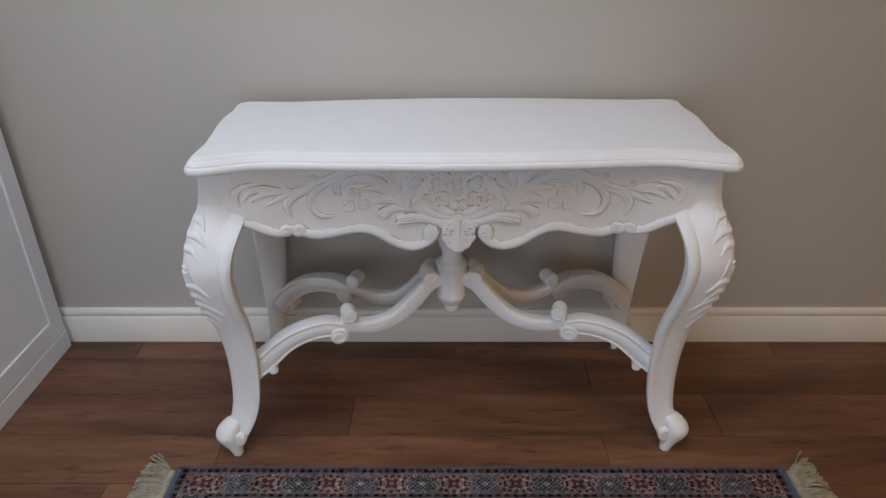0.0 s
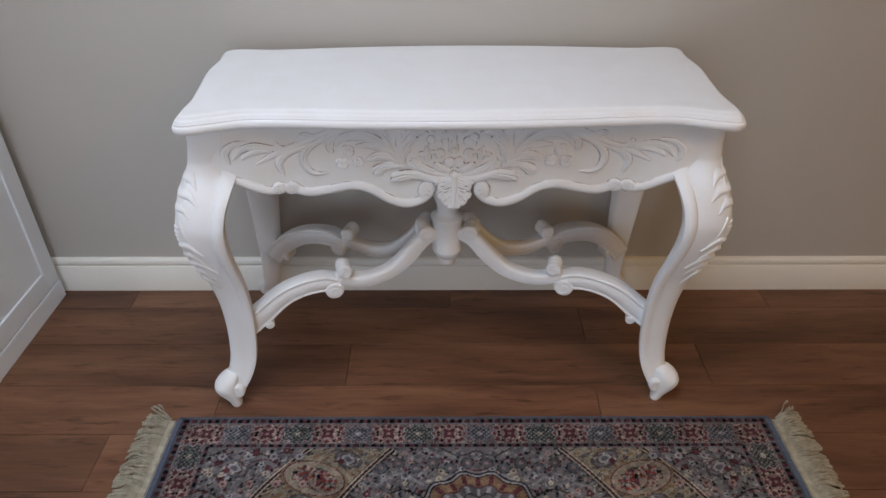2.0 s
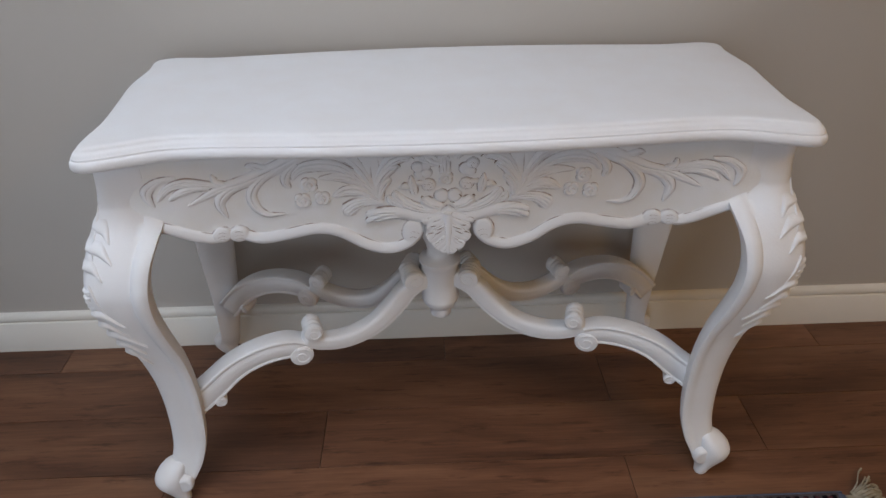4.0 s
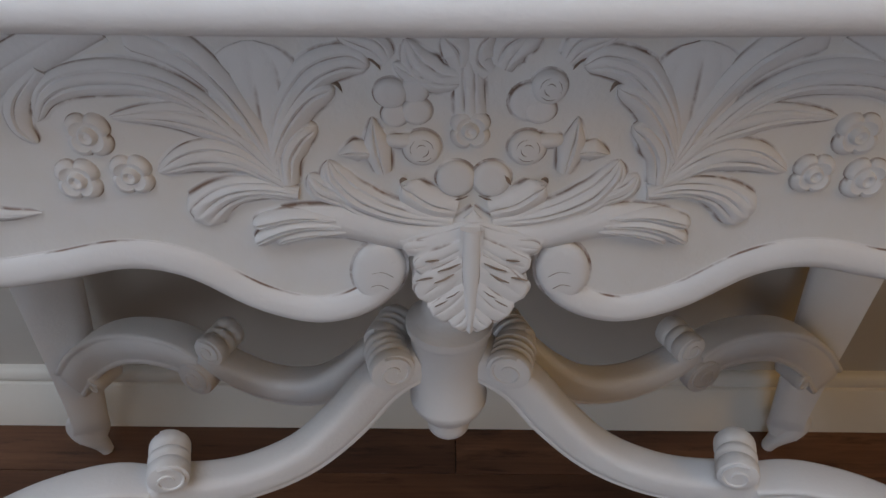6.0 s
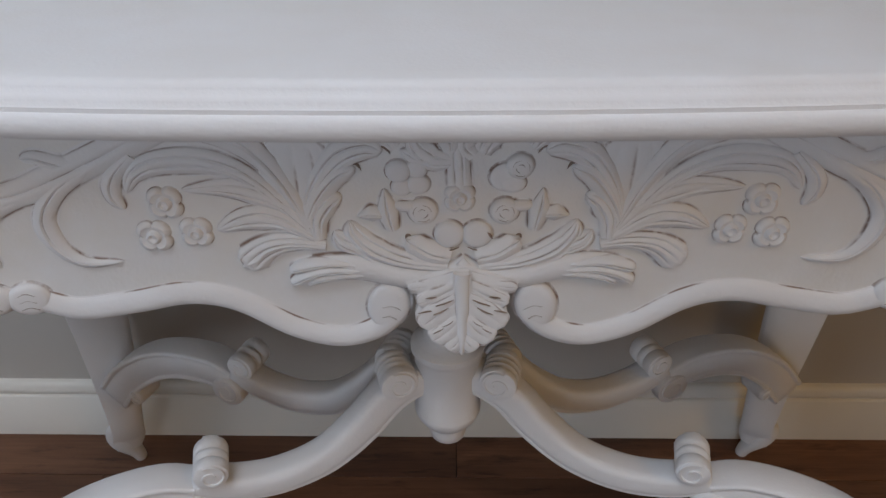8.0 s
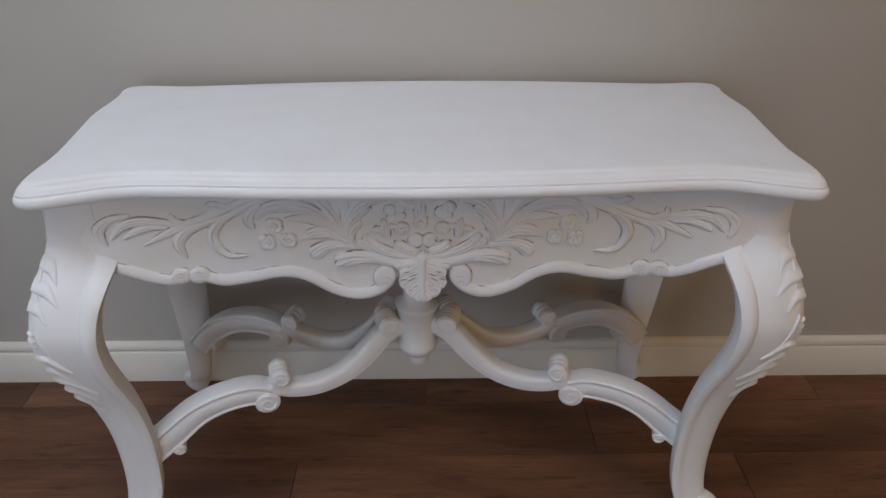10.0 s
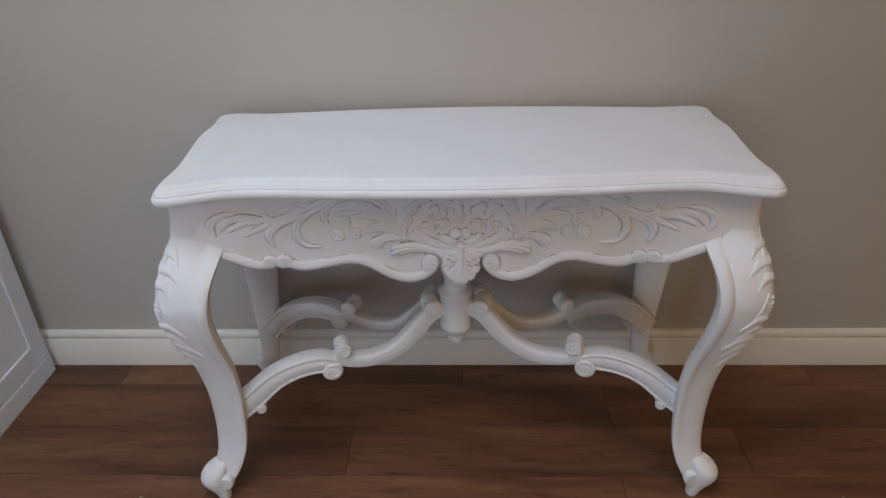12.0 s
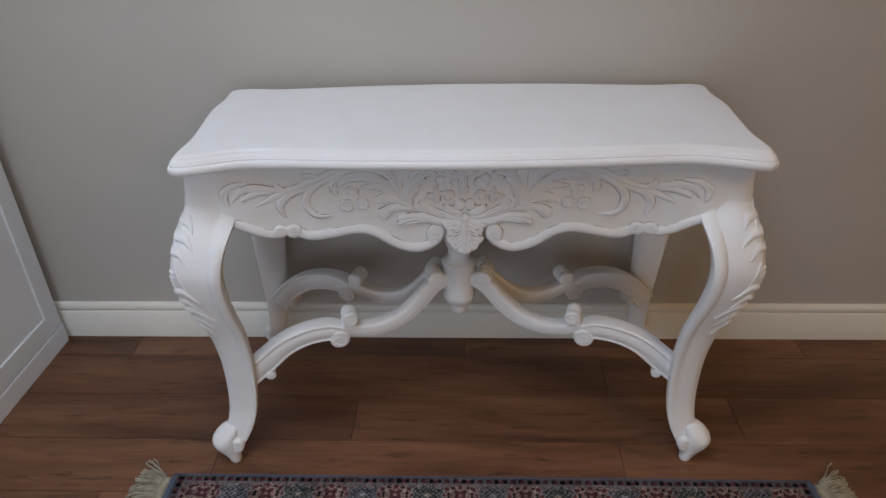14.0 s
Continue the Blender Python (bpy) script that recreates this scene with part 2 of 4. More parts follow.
# unseen lamp, added to warm the right side of the room
lamp = thing("added_ceiling_lamp", "added unseen round opal glass ceiling lamp giving warm light", "lamp", pose(1.80, -0.25, CEIL))
part("base", lathe([(0.10, 0.0), (0.10, -0.03), (0.06, -0.035)], (0, 0)), TRIM, lamp)
part("shade", lathe([(0.07, -0.036), (0.34, -0.05), (0.40, -0.07), (0.39, -0.10), (0.22, -0.112), (0.02, -0.116)], (0, 0)), LAMPSHADE, lamp)


def moulding(name, a, b, inward, label):
    """Skirting board from a to b; inward points into the room."""
    prof = [(0, 0), (0.0155, 0), (0.0155, 0.0895), (0.0135, 0.092), (0.0105, 0.093), (0.0105, 0.0958), (0.0135, 0.0978), (0.0140, 0.101),
            (0.0125, 0.111), (0.010, 0.115), (0.006, 0.1175), (0, 0.1185)]
    rings = [[(p[0] + inward[0] * d, p[1] + inward[1] * d, z) for d, z in prof] for p in (a, b)]
    ob = part(name, loft(rings), TRIM)
    return tagged(ob, label, "baseboard", "", "structure")


moulding("baseboard", (WEST, NORTH), (EAST, NORTH), (0, -1), "cream painted moulded baseboard along the wall foot")
moulding("baseboard", (EAST, NORTH - 0.0155), (EAST, SOUTH), (-1, 0), "cream painted moulded baseboard along the wall foot")
moulding("baseboard", (WEST, 0.1), (WEST, SOUTH), (1, 0), "cream painted moulded baseboard along the wall foot")

# ---- tall white cabinet ----


def cabinet():
    # front faces +x; local origin at the floor corner nearest the wall, y runs back into the room
    cab = thing("wardrobe", "tall white lacquered wardrobe with recessed panel doors", "wardrobe", pose(-1.186, 1.852, 0))
    depth, width, height = 0.56, 1.60, 2.12
    part("body", box((-depth, -width, 0.062), (-0.022, 0, height), 0.002), LACQUER, cab)
    part("plinth", box((-depth + 0.02, -width + 0.01, 0), (0.002, 0.001, 0.0615), 0.002), LACQUER, cab)
    for k in range(3):
        a, b = -0.001 - k * width / 3, -(k + 1) * width / 3 + 0.002
        st, lo, hi = 0.060, 0.064, height - 0.004
        door = bmesh.new()
        for yl, yh, zl, zh in ((b, b + st, lo, hi), (a - st, a, lo, hi), (b + st, a - st, lo, lo + st), (b + st, a - st, hi - st, hi)):
            box((-0.020, yl, zl), (0, yh, zh), 0.0015, door)
        d = part("door", door, LACQUER, cab)
        part("panel", box((-0.019, b + st - 0.002, lo + st - 0.002), (-0.0055, a - st + 0.002, hi - st + 0.002)), LACQUER, d)
        part("handle", box((0.0005, b + 0.02, 1.02), (0.022, b + 0.032, 1.16), 0.004), LACQUER, d)
    return cab


cabinet()

# ---- rug ----


def rug():
    x0, x1, y1, wide = -0.657, 0.793, 1.341, 1.00
    length = x1 - x0
    rug_ = thing("rug", "grey-blue and maroon patterned oriental rug with cream fringe", "rug", pose(x0, y1 - wide, 0))
    step = 0.0023
    nu, nv = int(length / step), int(wide / step)
    u, v0 = np.meshgrid(np.linspace(0, length, nu + 1), np.linspace(0, wide, nv + 1))
    v = np.minimum(wide - v0, v0)                      # distance from the nearer long side
    d = np.abs(u - length / 2)                         # distance from the middle
    e = np.minimum(u, length - u)                      # distance from the nearer end
    edge = np.minimum(v, e)
    rng = np.random.RandomState(7)
    pal = {"grey": (0.163, 0.152, 0.155), "slate": (0.102, 0.096, 0.105), "navy": (0.006, 0.006, 0.010), "maroon": (0.097, 0.032, 0.039),
           "red": (0.184, 0.035, 0.030), "rose": (0.292, 0.200, 0.184), "cream": (0.389, 0.335, 0.270), "gold": (0.200, 0.130, 0.078), "sand": (0.237, 0.207, 0.156), "green": (0.081, 0.087, 0.078), "pale": (0.275, 0.270, 0.286), "blue": (0.106, 0.109, 0.126)}
    col = np.zeros((nv + 1, nu + 1, 3))

    def fill(mask, name):
        col[mask] = pal[name]

    fill(np.ones_like(u, bool), "grey")
    half = length / 2

    def blot(cu, cv, r, name, squash=1.0, turn=0.0):
        i0, i1 = max(0, int((cv - r * 1.5) / step)), min(nv, int((cv + r * 1.5) / step)) + 1
        j0, j1 = max(0, int((cu - r * 1.5) / step)), min(nu, int((cu + r * 1.5) / step)) + 1
        a, b = u[i0:i1, j0:j1] - cu, v0[i0:i1, j0:j1] - cv
        p, q = a * math.cos(turn) + b * math.sin(turn), -a * math.sin(turn) + b * math.cos(turn)
        col[i0:i1, j0:j1][(p / r) ** 2 + (q / (r * squash)) ** 2 < 1] = pal[name]

    def both(cu, cv, r, name, squash=1.0, turn=0.0):
        for a, ta in ((cu, turn), (length - cu, -turn)):
            for b, tb in ((wide - cv, ta), (cv, -ta)):
                blot(a, b, r, name, squash, -tb)

    def flower(cu, cv, r, petal, heart, n=5, ring="navy"):
        both(cu, cv, r * 1.30, ring)
        for k in range(n):
            w = 2 * math.pi * k / n + cu * 40
            both(cu + r * 0.75 * math.cos(w), cv + r * 0.75 * math.sin(w), r * 0.50, petal)
        both(cu, cv, r * 0.40, heart)

    def vine(off, amp, freq, phase, name, width=0.0016):
        fill((v > 0.09) & (np.abs(v - off - amp * np.sin(d * freq + phase)) < width), name)

    # dense small flowers, leaves and stems over the field
    names = ["slate", "navy", "navy", "navy", "cream", "maroon", "maroon", "rose", "pale", "pale", "green", "navy", "blue", "blue", "pale", "slate", "grey"]
    for _ in range(3000):
        both(rng.uniform(0.08, half), rng.uniform(0.08, 0.5), rng.uniform(0.0022, 0.0058), names[rng.randint(len(names))], rng.uniform(0.4, 1), rng.uniform(0, 3))
    for k in range(10):
        vine(0.10 + 0.042 * k, 0.016, 42 + 3 * (k % 3), k * 1.3, ("navy", "maroon", "pale")[k % 3])
    for _ in range(300):
        flower(rng.uniform(0.10, half), rng.uniform(0.10, 0.5), rng.uniform(0.0040, 0.0085), ["pale", "rose", "slate", "cream", "blue", "maroon"][rng.randint(6)], ["maroon", "navy", "rose", "grey"][rng.randint(4)], 5 + rng.randint(2), ["slate", "navy", "green"][rng.randint(3)])
    # slanting cream lozenge bands with a red-edged leaf
    line1, line2 = 0.40 + 0.95 * (v - 0.10) - 1.4 * (v - 0.10) ** 2, 0.205 + 0.90 * (v - 0.10) - 1.0 * (v - 0.10) ** 2
    zone = (v > 0.095) & (v < 0.36)
    band = zone & (d < line1) & (d > line2)
    fill(band, "sand")
    speck = np.sin(u * 300 + 3 * np.sin(v * 150)) * np.sin(v * 310 + 2 * np.sin(u * 170))
    curl = np.sin(u * 95 + 4 * np.sin(v * 60)) * np.sin(v * 120 + 3 * np.sin(u * 50))
    fill(band & (curl > 0.55), "gold")
    fill(band & (curl < -0.60), "slate")
    fill(band & (np.abs(curl + 0.60) < 0.05), "navy")
    fill(band & (speck > 0.80), "maroon")
    fill(band & (speck < -0.84), "green")
    for off in (line1, line2):
        fill(zone & (np.abs(d - off) < 0.0105), "navy")
        fill(zone & (np.abs(d - off) < 0.0085), "cream")
        fill(zone & (np.abs(d - off) < 0.0040), "navy")
        fill(zone & (np.abs(d - off) < 0.0040) & (np.sin(v * 620) > 0.1), "maroon")
        fill(zone & (np.abs(d - off + 0.014) < 0.0025) & (np.sin(v * 480) > 0), "navy")
    for r, name in ((0.080, "gold"), (0.075, "navy"), (0.0725, "rose"), (0.067, "sand")):
        both(half - 0.372, 0.178, r, name, 0.58, 0.32)
    for _ in range(210):
        w, q = rng.uniform(0, 6.28), math.sqrt(rng.uniform(0, 1))
        a, c = 0.054 * q * math.cos(w), 0.029 * q * math.sin(w)
        both(half - 0.372 + a, 0.178 + c + 0.30 * a, rng.uniform(0.0022, 0.0060), ["maroon", "red", "rose", "green", "red", "navy", "cream", "slate"][rng.randint(8)], rng.uniform(0.5, 1), rng.uniform(0, 3))
    # curled leaf shapes beside the bands
    for du, cv in ((0.300, 0.126), (0.385, 0.245), (0.560, 0.150)):
        for r, name in ((0.036, "navy"), (0.0345, "slate"), (0.028, "grey"), (0.021, "navy"), (0.0185, "pale"), (0.010, "slate")):
            both(half - du, cv, r, name, 0.6, 0.5)
        both(half - du - 0.016, cv + 0.006, 0.008, "maroon")
        for k in range(8):
            w = 2 * math.pi * k / 8
            both(half - du + 0.024 * math.cos(w), cv + 0.014 * math.sin(w), 0.0032, ["cream", "maroon"][k % 2])
    # middle medallion
    ang = np.arctan2(v - 0.30, u - half)
    m = np.hypot(u - half, (v - 0.30) * 1.1) + 0.006 * np.cos(ang * 12)
    for r, name in ((0.152, "navy"), (0.147, "pale"), (0.142, "navy"), (0.138, "gold"), (0.112, "maroon"), (0.108, "slate"), (0.085, "navy"), (0.082, "grey"), (0.050, "cream"), (0.030, "maroon")):
        fill((m < r) & (v > 0.095), name)
    fill((m < 0.136) & (m > 0.114) & (np.cos(ang * 24) > 0.45), "maroon")
    fill((m < 0.106) & (m > 0.087) & (np.cos(ang * 24) > 0.35), "pale")
    for k in range(6):
        flower(half - 0.022 - 0.040 * k, 0.138 + 0.014 * (k % 2), 0.0120, ["slate", "blue"][k % 2], "rose", 6)
    for k in range(12):
        flower(0.130 + 0.020 * k, 0.118 + 0.075 * (k % 3), 0.0090, ["pale", "rose", "slate"][k % 3], "maroon", 6)

    # border bands, the same along the sides and across the ends
    def border(dist, along):
        inside = edge == dist
        fill(inside & (dist < 0.094), "grey")
        a = inside & (dist > 0.0225) & (dist < 0.0785)
        mid = dist - 0.0505
        cell = np.mod(along, 0.147) - 0.0735
        other = np.mod(along + 0.0735, 0.147) - 0.0735
        fill(a & (np.abs(cell) < 0.034), "rose")
        # netted ground: small dark and wine-red blots on pinkish cream
        net = np.sin(along * 430 + 2 * np.sin(dist * 260)) * np.sin(dist * 400 + 1.5 * np.sin(along * 210))
        fill(a & (np.abs(cell) >= 0.034) & (net < -0.35), "slate")
        fill(a & (net > 0.50), "maroon")
        fill(a & (net < -0.72), "navy")
        fill(a & (np.abs(net) < 0.05), "cream")
        star = np.hypot(cell, mid * 1.05) * (1 + 0.30 * np.cos(4 * np.arctan2(mid, cell)))
        fill(a & (star < 0.0165), "rose")
        fill(a & (star < 0.0140), "navy")
        fill(a & (star < 0.0122), "maroon")
        fill(a & (star < 0.0042), "rose")
        for cx, cy, r, name in ((0.030, 0.017, 0.0058, "maroon"), (0.017, 0.021, 0.0036, "navy"), (0.0, 0.023, 0.0050, "maroon"), (0.026, 0.004, 0.0040, "navy"), (0.037, 0.0, 0.0042, "maroon"), (0.022, 0.012, 0.0030, "cream")):
            fill(a & (np.hypot(np.abs(cell) - cx, np.abs(mid) - cy) < r), name)
        rr = np.hypot(other * 0.85, mid * 1.15) * (1 + 0.16 * np.cos(8 * np.arctan2(mid, other)))
        odd = np.mod(np.floor((along + 0.0735) / 0.147), 2) == 0
        fleck = np.sin(along * 520) * np.sin(dist * 560 + 1)
        for r, name, alt in ((0.0310, "pale", "rose"), (0.0285, "navy", "slate"), (0.0265, "green", "blue"), (0.0160, "navy", "navy"), (0.0140, "green", "slate"), (0.0060, "cream", "pale")):
            fill(a & (rr < r) & odd, name)
            fill(a & (rr < r) & ~odd, alt)
        fill(a & (rr < 0.026) & (fleck > 0.62), "navy")
        fill(a & (rr < 0.026) & (fleck < -0.72), "pale")
        for lo, hi, per in ((0.0060, 0.0165, 0.0125), (0.0825, 0.0920, 0.0135)):
            g = inside & (dist > lo) & (dist < hi)
            fill(g, "navy")
            fill(g & (np.mod(along, per * 1.5) < per * 0.7), "slate")
            fill(g & (np.mod(along, per * 2) < per * 0.8) & (dist > lo + 0.001), "maroon")

    border(v, u)
    border(e, v0)
    fill(edge < 0.0060, "slate")
    z = np.full_like(u, 0.0085) + 0.0006 * rng.rand(nv + 1, nu + 1)
    # soft wear: small shifts of tone knot by knot
    col *= (0.82 + 0.36 * rng.rand(nv + 1, nu + 1))[..., None]
    patch = rng.rand(nv // 5 + 2, nu // 5 + 2).repeat(5, 0).repeat(5, 1)[:nv + 1, :nu + 1]
    col *= (0.72 + 0.50 * patch)[..., None]
    wash = np.sin(u * 23 + 2 * np.sin(v0 * 31)) * np.sin(v0 * 27 + 2 * np.sin(u * 19))
    col *= (0.92 + 0.20 * wash)[..., None]
    soft = col.copy()
    # pile blurs the edges of the pattern
    soft[1:-1, 1:-1] = 0.88 * soft[1:-1, 1:-1] + 0.03 * (soft[:-2, 1:-1] + soft[2:, 1:-1] + soft[1:-1, :-2] + soft[1:-1, 2:])
    me = bpy.data.meshes.new("carpet_field")
    verts = np.stack([u, v0, z], -1).reshape(-1, 3)
    idx = np.arange((nv + 1) * (nu + 1)).reshape(nv + 1, nu + 1)
    quads = np.stack([idx[:-1, :-1], idx[:-1, 1:], idx[1:, 1:], idx[1:, :-1]], -1).reshape(-1, 4)
    me.from_pydata(verts.tolist(), [], quads.tolist())
    attr = me.color_attributes.new("weave", "FLOAT_COLOR", "POINT")
    attr.data.foreach_set("color", np.concatenate([soft.reshape(-1, 3), np.ones((len(verts), 1))], 1).astype(np.float32).ravel())
    me.materials.append(WEAVE)
    field = new("carpet_field", me)
    field.parent = rug_
    part("backing", box((0.001, 0.001, 0.0005), (length - 0.001, wide - 0.001, 0.0080)), SELVEDGE, rug_, "", False)
    for a, b in ((-0.004, 0.004), (wide - 0.004, wide + 0.004)):
        part("selvedge", box((-0.011, a, 0.0004), (length + 0.011, b, 0.0105), 0.003), SELVEDGE, rug_, "blue-grey bound edge")
    for side in (-1, 1):
        ex = 0 if side < 0 else length
        a, b = sorted((ex - side * 0.004, ex + side * 0.0125))
        part("selvedge", box((a, 0.004, 0.0006), (b, wide - 0.004, 0.0112), 0.003), SELVEDGE, rug_, "blue-grey bound edge")
        a, b = sorted((ex + side * 0.0127, ex + side * 0.031))
        part("end_band", box((a, 0.006, 0.0005), (b, wide - 0.006, 0.0090), 0.003), FRINGE, rug_, "flat woven cream end band")
        fr = bmesh.new()
        n = 850
        for k in range(n):
            y = 0.002 + (wide - 0.004) * k / (n - 1)
            ln, sway = rng.uniform(0.050, 0.074), 0.014 * math.sin(k * 0.26) + 0.010 * math.sin(k * 0.1 + 1) + rng.uniform(-0.010, 0.012)
            if k > n - 24:
                sway += 0.05 * (k - n + 24) / 24
                ln *= 0.9
            h = rng.uniform(0.004, 0.016)
            path = spline([(ex + side * 0.027, y, 0.006), (ex + side * (0.028 + ln * 0.35), y + sway * 0.25 + rng.uniform(-0.004, 0.004), h + 0.003),
                           (ex + side * (0.028 + ln * 0.7), y + sway * 0.7 + rng.uniform(-0.006, 0.006), h), (ex + side * (0.028 + ln), y + sway, 0.003)], 7)
            rings = []
            for j, q in enumerate(path):
                r = 0.0026 * (1.0 if j < 5 else 1.25)
                rings.append([(q[0], q[1] + r * math.cos(w), max(0.0006, q[2] + r * math.sin(w))) for w in (0.5, 2.1, 3.7, 5.2)])
            loft(rings, fr)
        f = part("fringe", fr, FRINGE, rug_, "cream knotted cotton fringe")
        tagged(f, kind="stuff")


rug()

# ---- the carved console table ----
# local axes: x along the front, y towards the wall, z up; built round the origin below
TABLE = thing("console_table", "white chalk-painted carved wooden console table with cabriole legs", "table", pose(0.012, 1.605, 0, 0, 0, 1.0))
TOP_SHIFT = 0.010


def tabletop():
    half = [(0.0, -0.187), (0.20, -0.182), (0.355, -0.172), (0.43, -0.173), (0.487, -0.190), (0.530, -0.203), (0.553, -0.202), (0.565, -0.187),
            (0.566, -0.150), (0.562, -0.090), (0.568, 0.0), (0.574, 0.08), (0.568, 0.150), (0.567, 0.18), (0.570, 0.208), (0.558, 0.234), (0.52, 0.245),
            (0.45, 0.240), (0.38, 0.245), (0.2, 0.260), (0.0, 0.266)]
    ctrl = half + [(-x, y) for x, y in half[-2:0:-1]]
    c = spline(ctrl, 320, True)
    tan = np.roll(c, -1, 0) - np.roll(c, 1, 0)
    nor = np.stack([tan[:, 1], -tan[:, 0]], 1) / np.linalg.norm(tan, axis=1)[:, None]
    levels = [(0.036, 0.7435), (0.0090, 0.7435), (0.0045, 0.7442), (0.0018, 0.7462), (0.0004, 0.7495), (0, 0.7535), (0.0008, 0.7580), (0.0030, 0.7612), (0.0046, 0.7618), (0.0048, 0.7648), (0.0060, 0.7656),
              (0.0072, 0.7688), (0.0096, 0.7716), (0.0126, 0.7733), (0.0136, 0.7754), (0.0152, 0.7776), (0.0180, 0.7793), (0.0215, 0.7800)]

    def inset(x, y, n, o):
        if o > 0.012:                                        # further in, shrink towards the middle
            k = o - 0.012
            x, y, o = x * (1 - k / 0.57), 0.03 + (y - 0.03) * (1 - k / 0.22), 0.012
        return x - n[0] * o + TOP_SHIFT, y - n[1] * o

    rings = [[(*inset(x, y, n, o), z) for (x, y), n in zip(c, nor)] for o, z in levels]
    flat = np.array([[x, y] for x, y, _ in rings[-1]])
    for f in (0.9, 0.6, 0.25, 0.02):
        rings.append([(TOP_SHIFT + (x - TOP_SHIFT) * (1 - (1 - f) * 0.6), 0.03 + (y - 0.03) * f, 0.7800) for x, y in flat])
    under = [[(TOP_SHIFT + (x - TOP_SHIFT) * f, 0.03 + (y - 0.03) * f, 0.7435) for x, y, _ in rings[0]] for f in (0.05, 0.5)]
    part("tabletop", loft(under + rings), CHALK, TABLE, "smooth white serpentine top with a moulded edge")


tabletop()

# cabriole leg: height, outer ridge and inner edge from the table's middle, fitted to the camera's view
LEG = [(0.7428, 0.559, 0.484), (0.70, 0.560, 0.484), (0.670, 0.564, 0.483), (0.652, 0.570, 0.474), (0.634, 0.578, 0.467), (0.610, 0.587, 0.473), (0.575, 0.594, 0.483), (0.535, 0.597, 0.489), (0.49, 0.593, 0.490), (0.44, 0.581, 0.486),
       (0.40, 0.569, 0.481), (0.36, 0.558, 0.476), (0.29, 0.548, 0.472), (0.21, 0.545, 0.473), (0.14, 0.548, 0.479), (0.09, 0.557, 0.493), (0.060, 0.563, 0.508), (0.040, 0.558, 0.518)]
LEG_BACK = [(0.7428, 0.524, 0.458), (0.60, 0.534, 0.459), (0.50, 0.539, 0.461), (0.42, 0.538, 0.462), (0.28, 0.530, 0.468), (0.20, 0.526, 0.474), (0.10, 0.528, 0.486), (0.060, 0.540, 0.496), (0.040, 0.538, 0.504)]


def view_shear(z):
    """Sideways shift by height that fits the base to the camera's view."""
    return -0.012 + 0.023 * z / 0.74


LEG_Z = [p[0] for p in LEG][::-1]


def leg_at(z):
    return np.interp(z, LEG_Z, [p[1] for p in LEG][::-1]), np.interp(z, LEG_Z, [p[2] for p in LEG][::-1])


SECTION = [(0.24, 0.42), (0.60, 0.16), (0.90, 0.02), (1.00, 0.00), (1.045, 0.06), (1.050, 0.14), (1.02, 0.22), (0.965, 0.26), (0.985, 0.34), (1.0, 0.50), (0.99, 0.70), (0.95, 0.86), (0.86, 0.95),
           (0.70, 0.99), (0.50, 1.0), (0.34, 0.985), (0.26, 0.965), (0.22, 1.02), (0.14, 1.050), (0.06, 1.045), (0.0, 1.00), (-0.01, 0.88), (0.04, 0.68)]
RIB = {4: (1.02, 0.07), 5: (1.02, 0.15), 6: (1.01, 0.22), 7: (1.005, 0.28), 15: (0.34, 1.0), 16: (0.28, 1.005), 17: (0.22, 1.01), 18: (0.15, 1.02), 19: (0.07, 1.02)}
BLOCK = {0: (0.0, 0.0), 1: (0.5, 0.0), 22: (0.0, 0.5), 7: (1.0, 0.26), 8: (1.0, 0.34), 11: (0.985, 0.90), 12: (0.90, 0.985), 15: (0.34, 1.0), 16: (0.26, 1.0)}      # the plain square block at the leg's head
RIDGE_Y = 0.184                           # front face of the leg's top, before the table's middle line
BACK_Y = 0.215


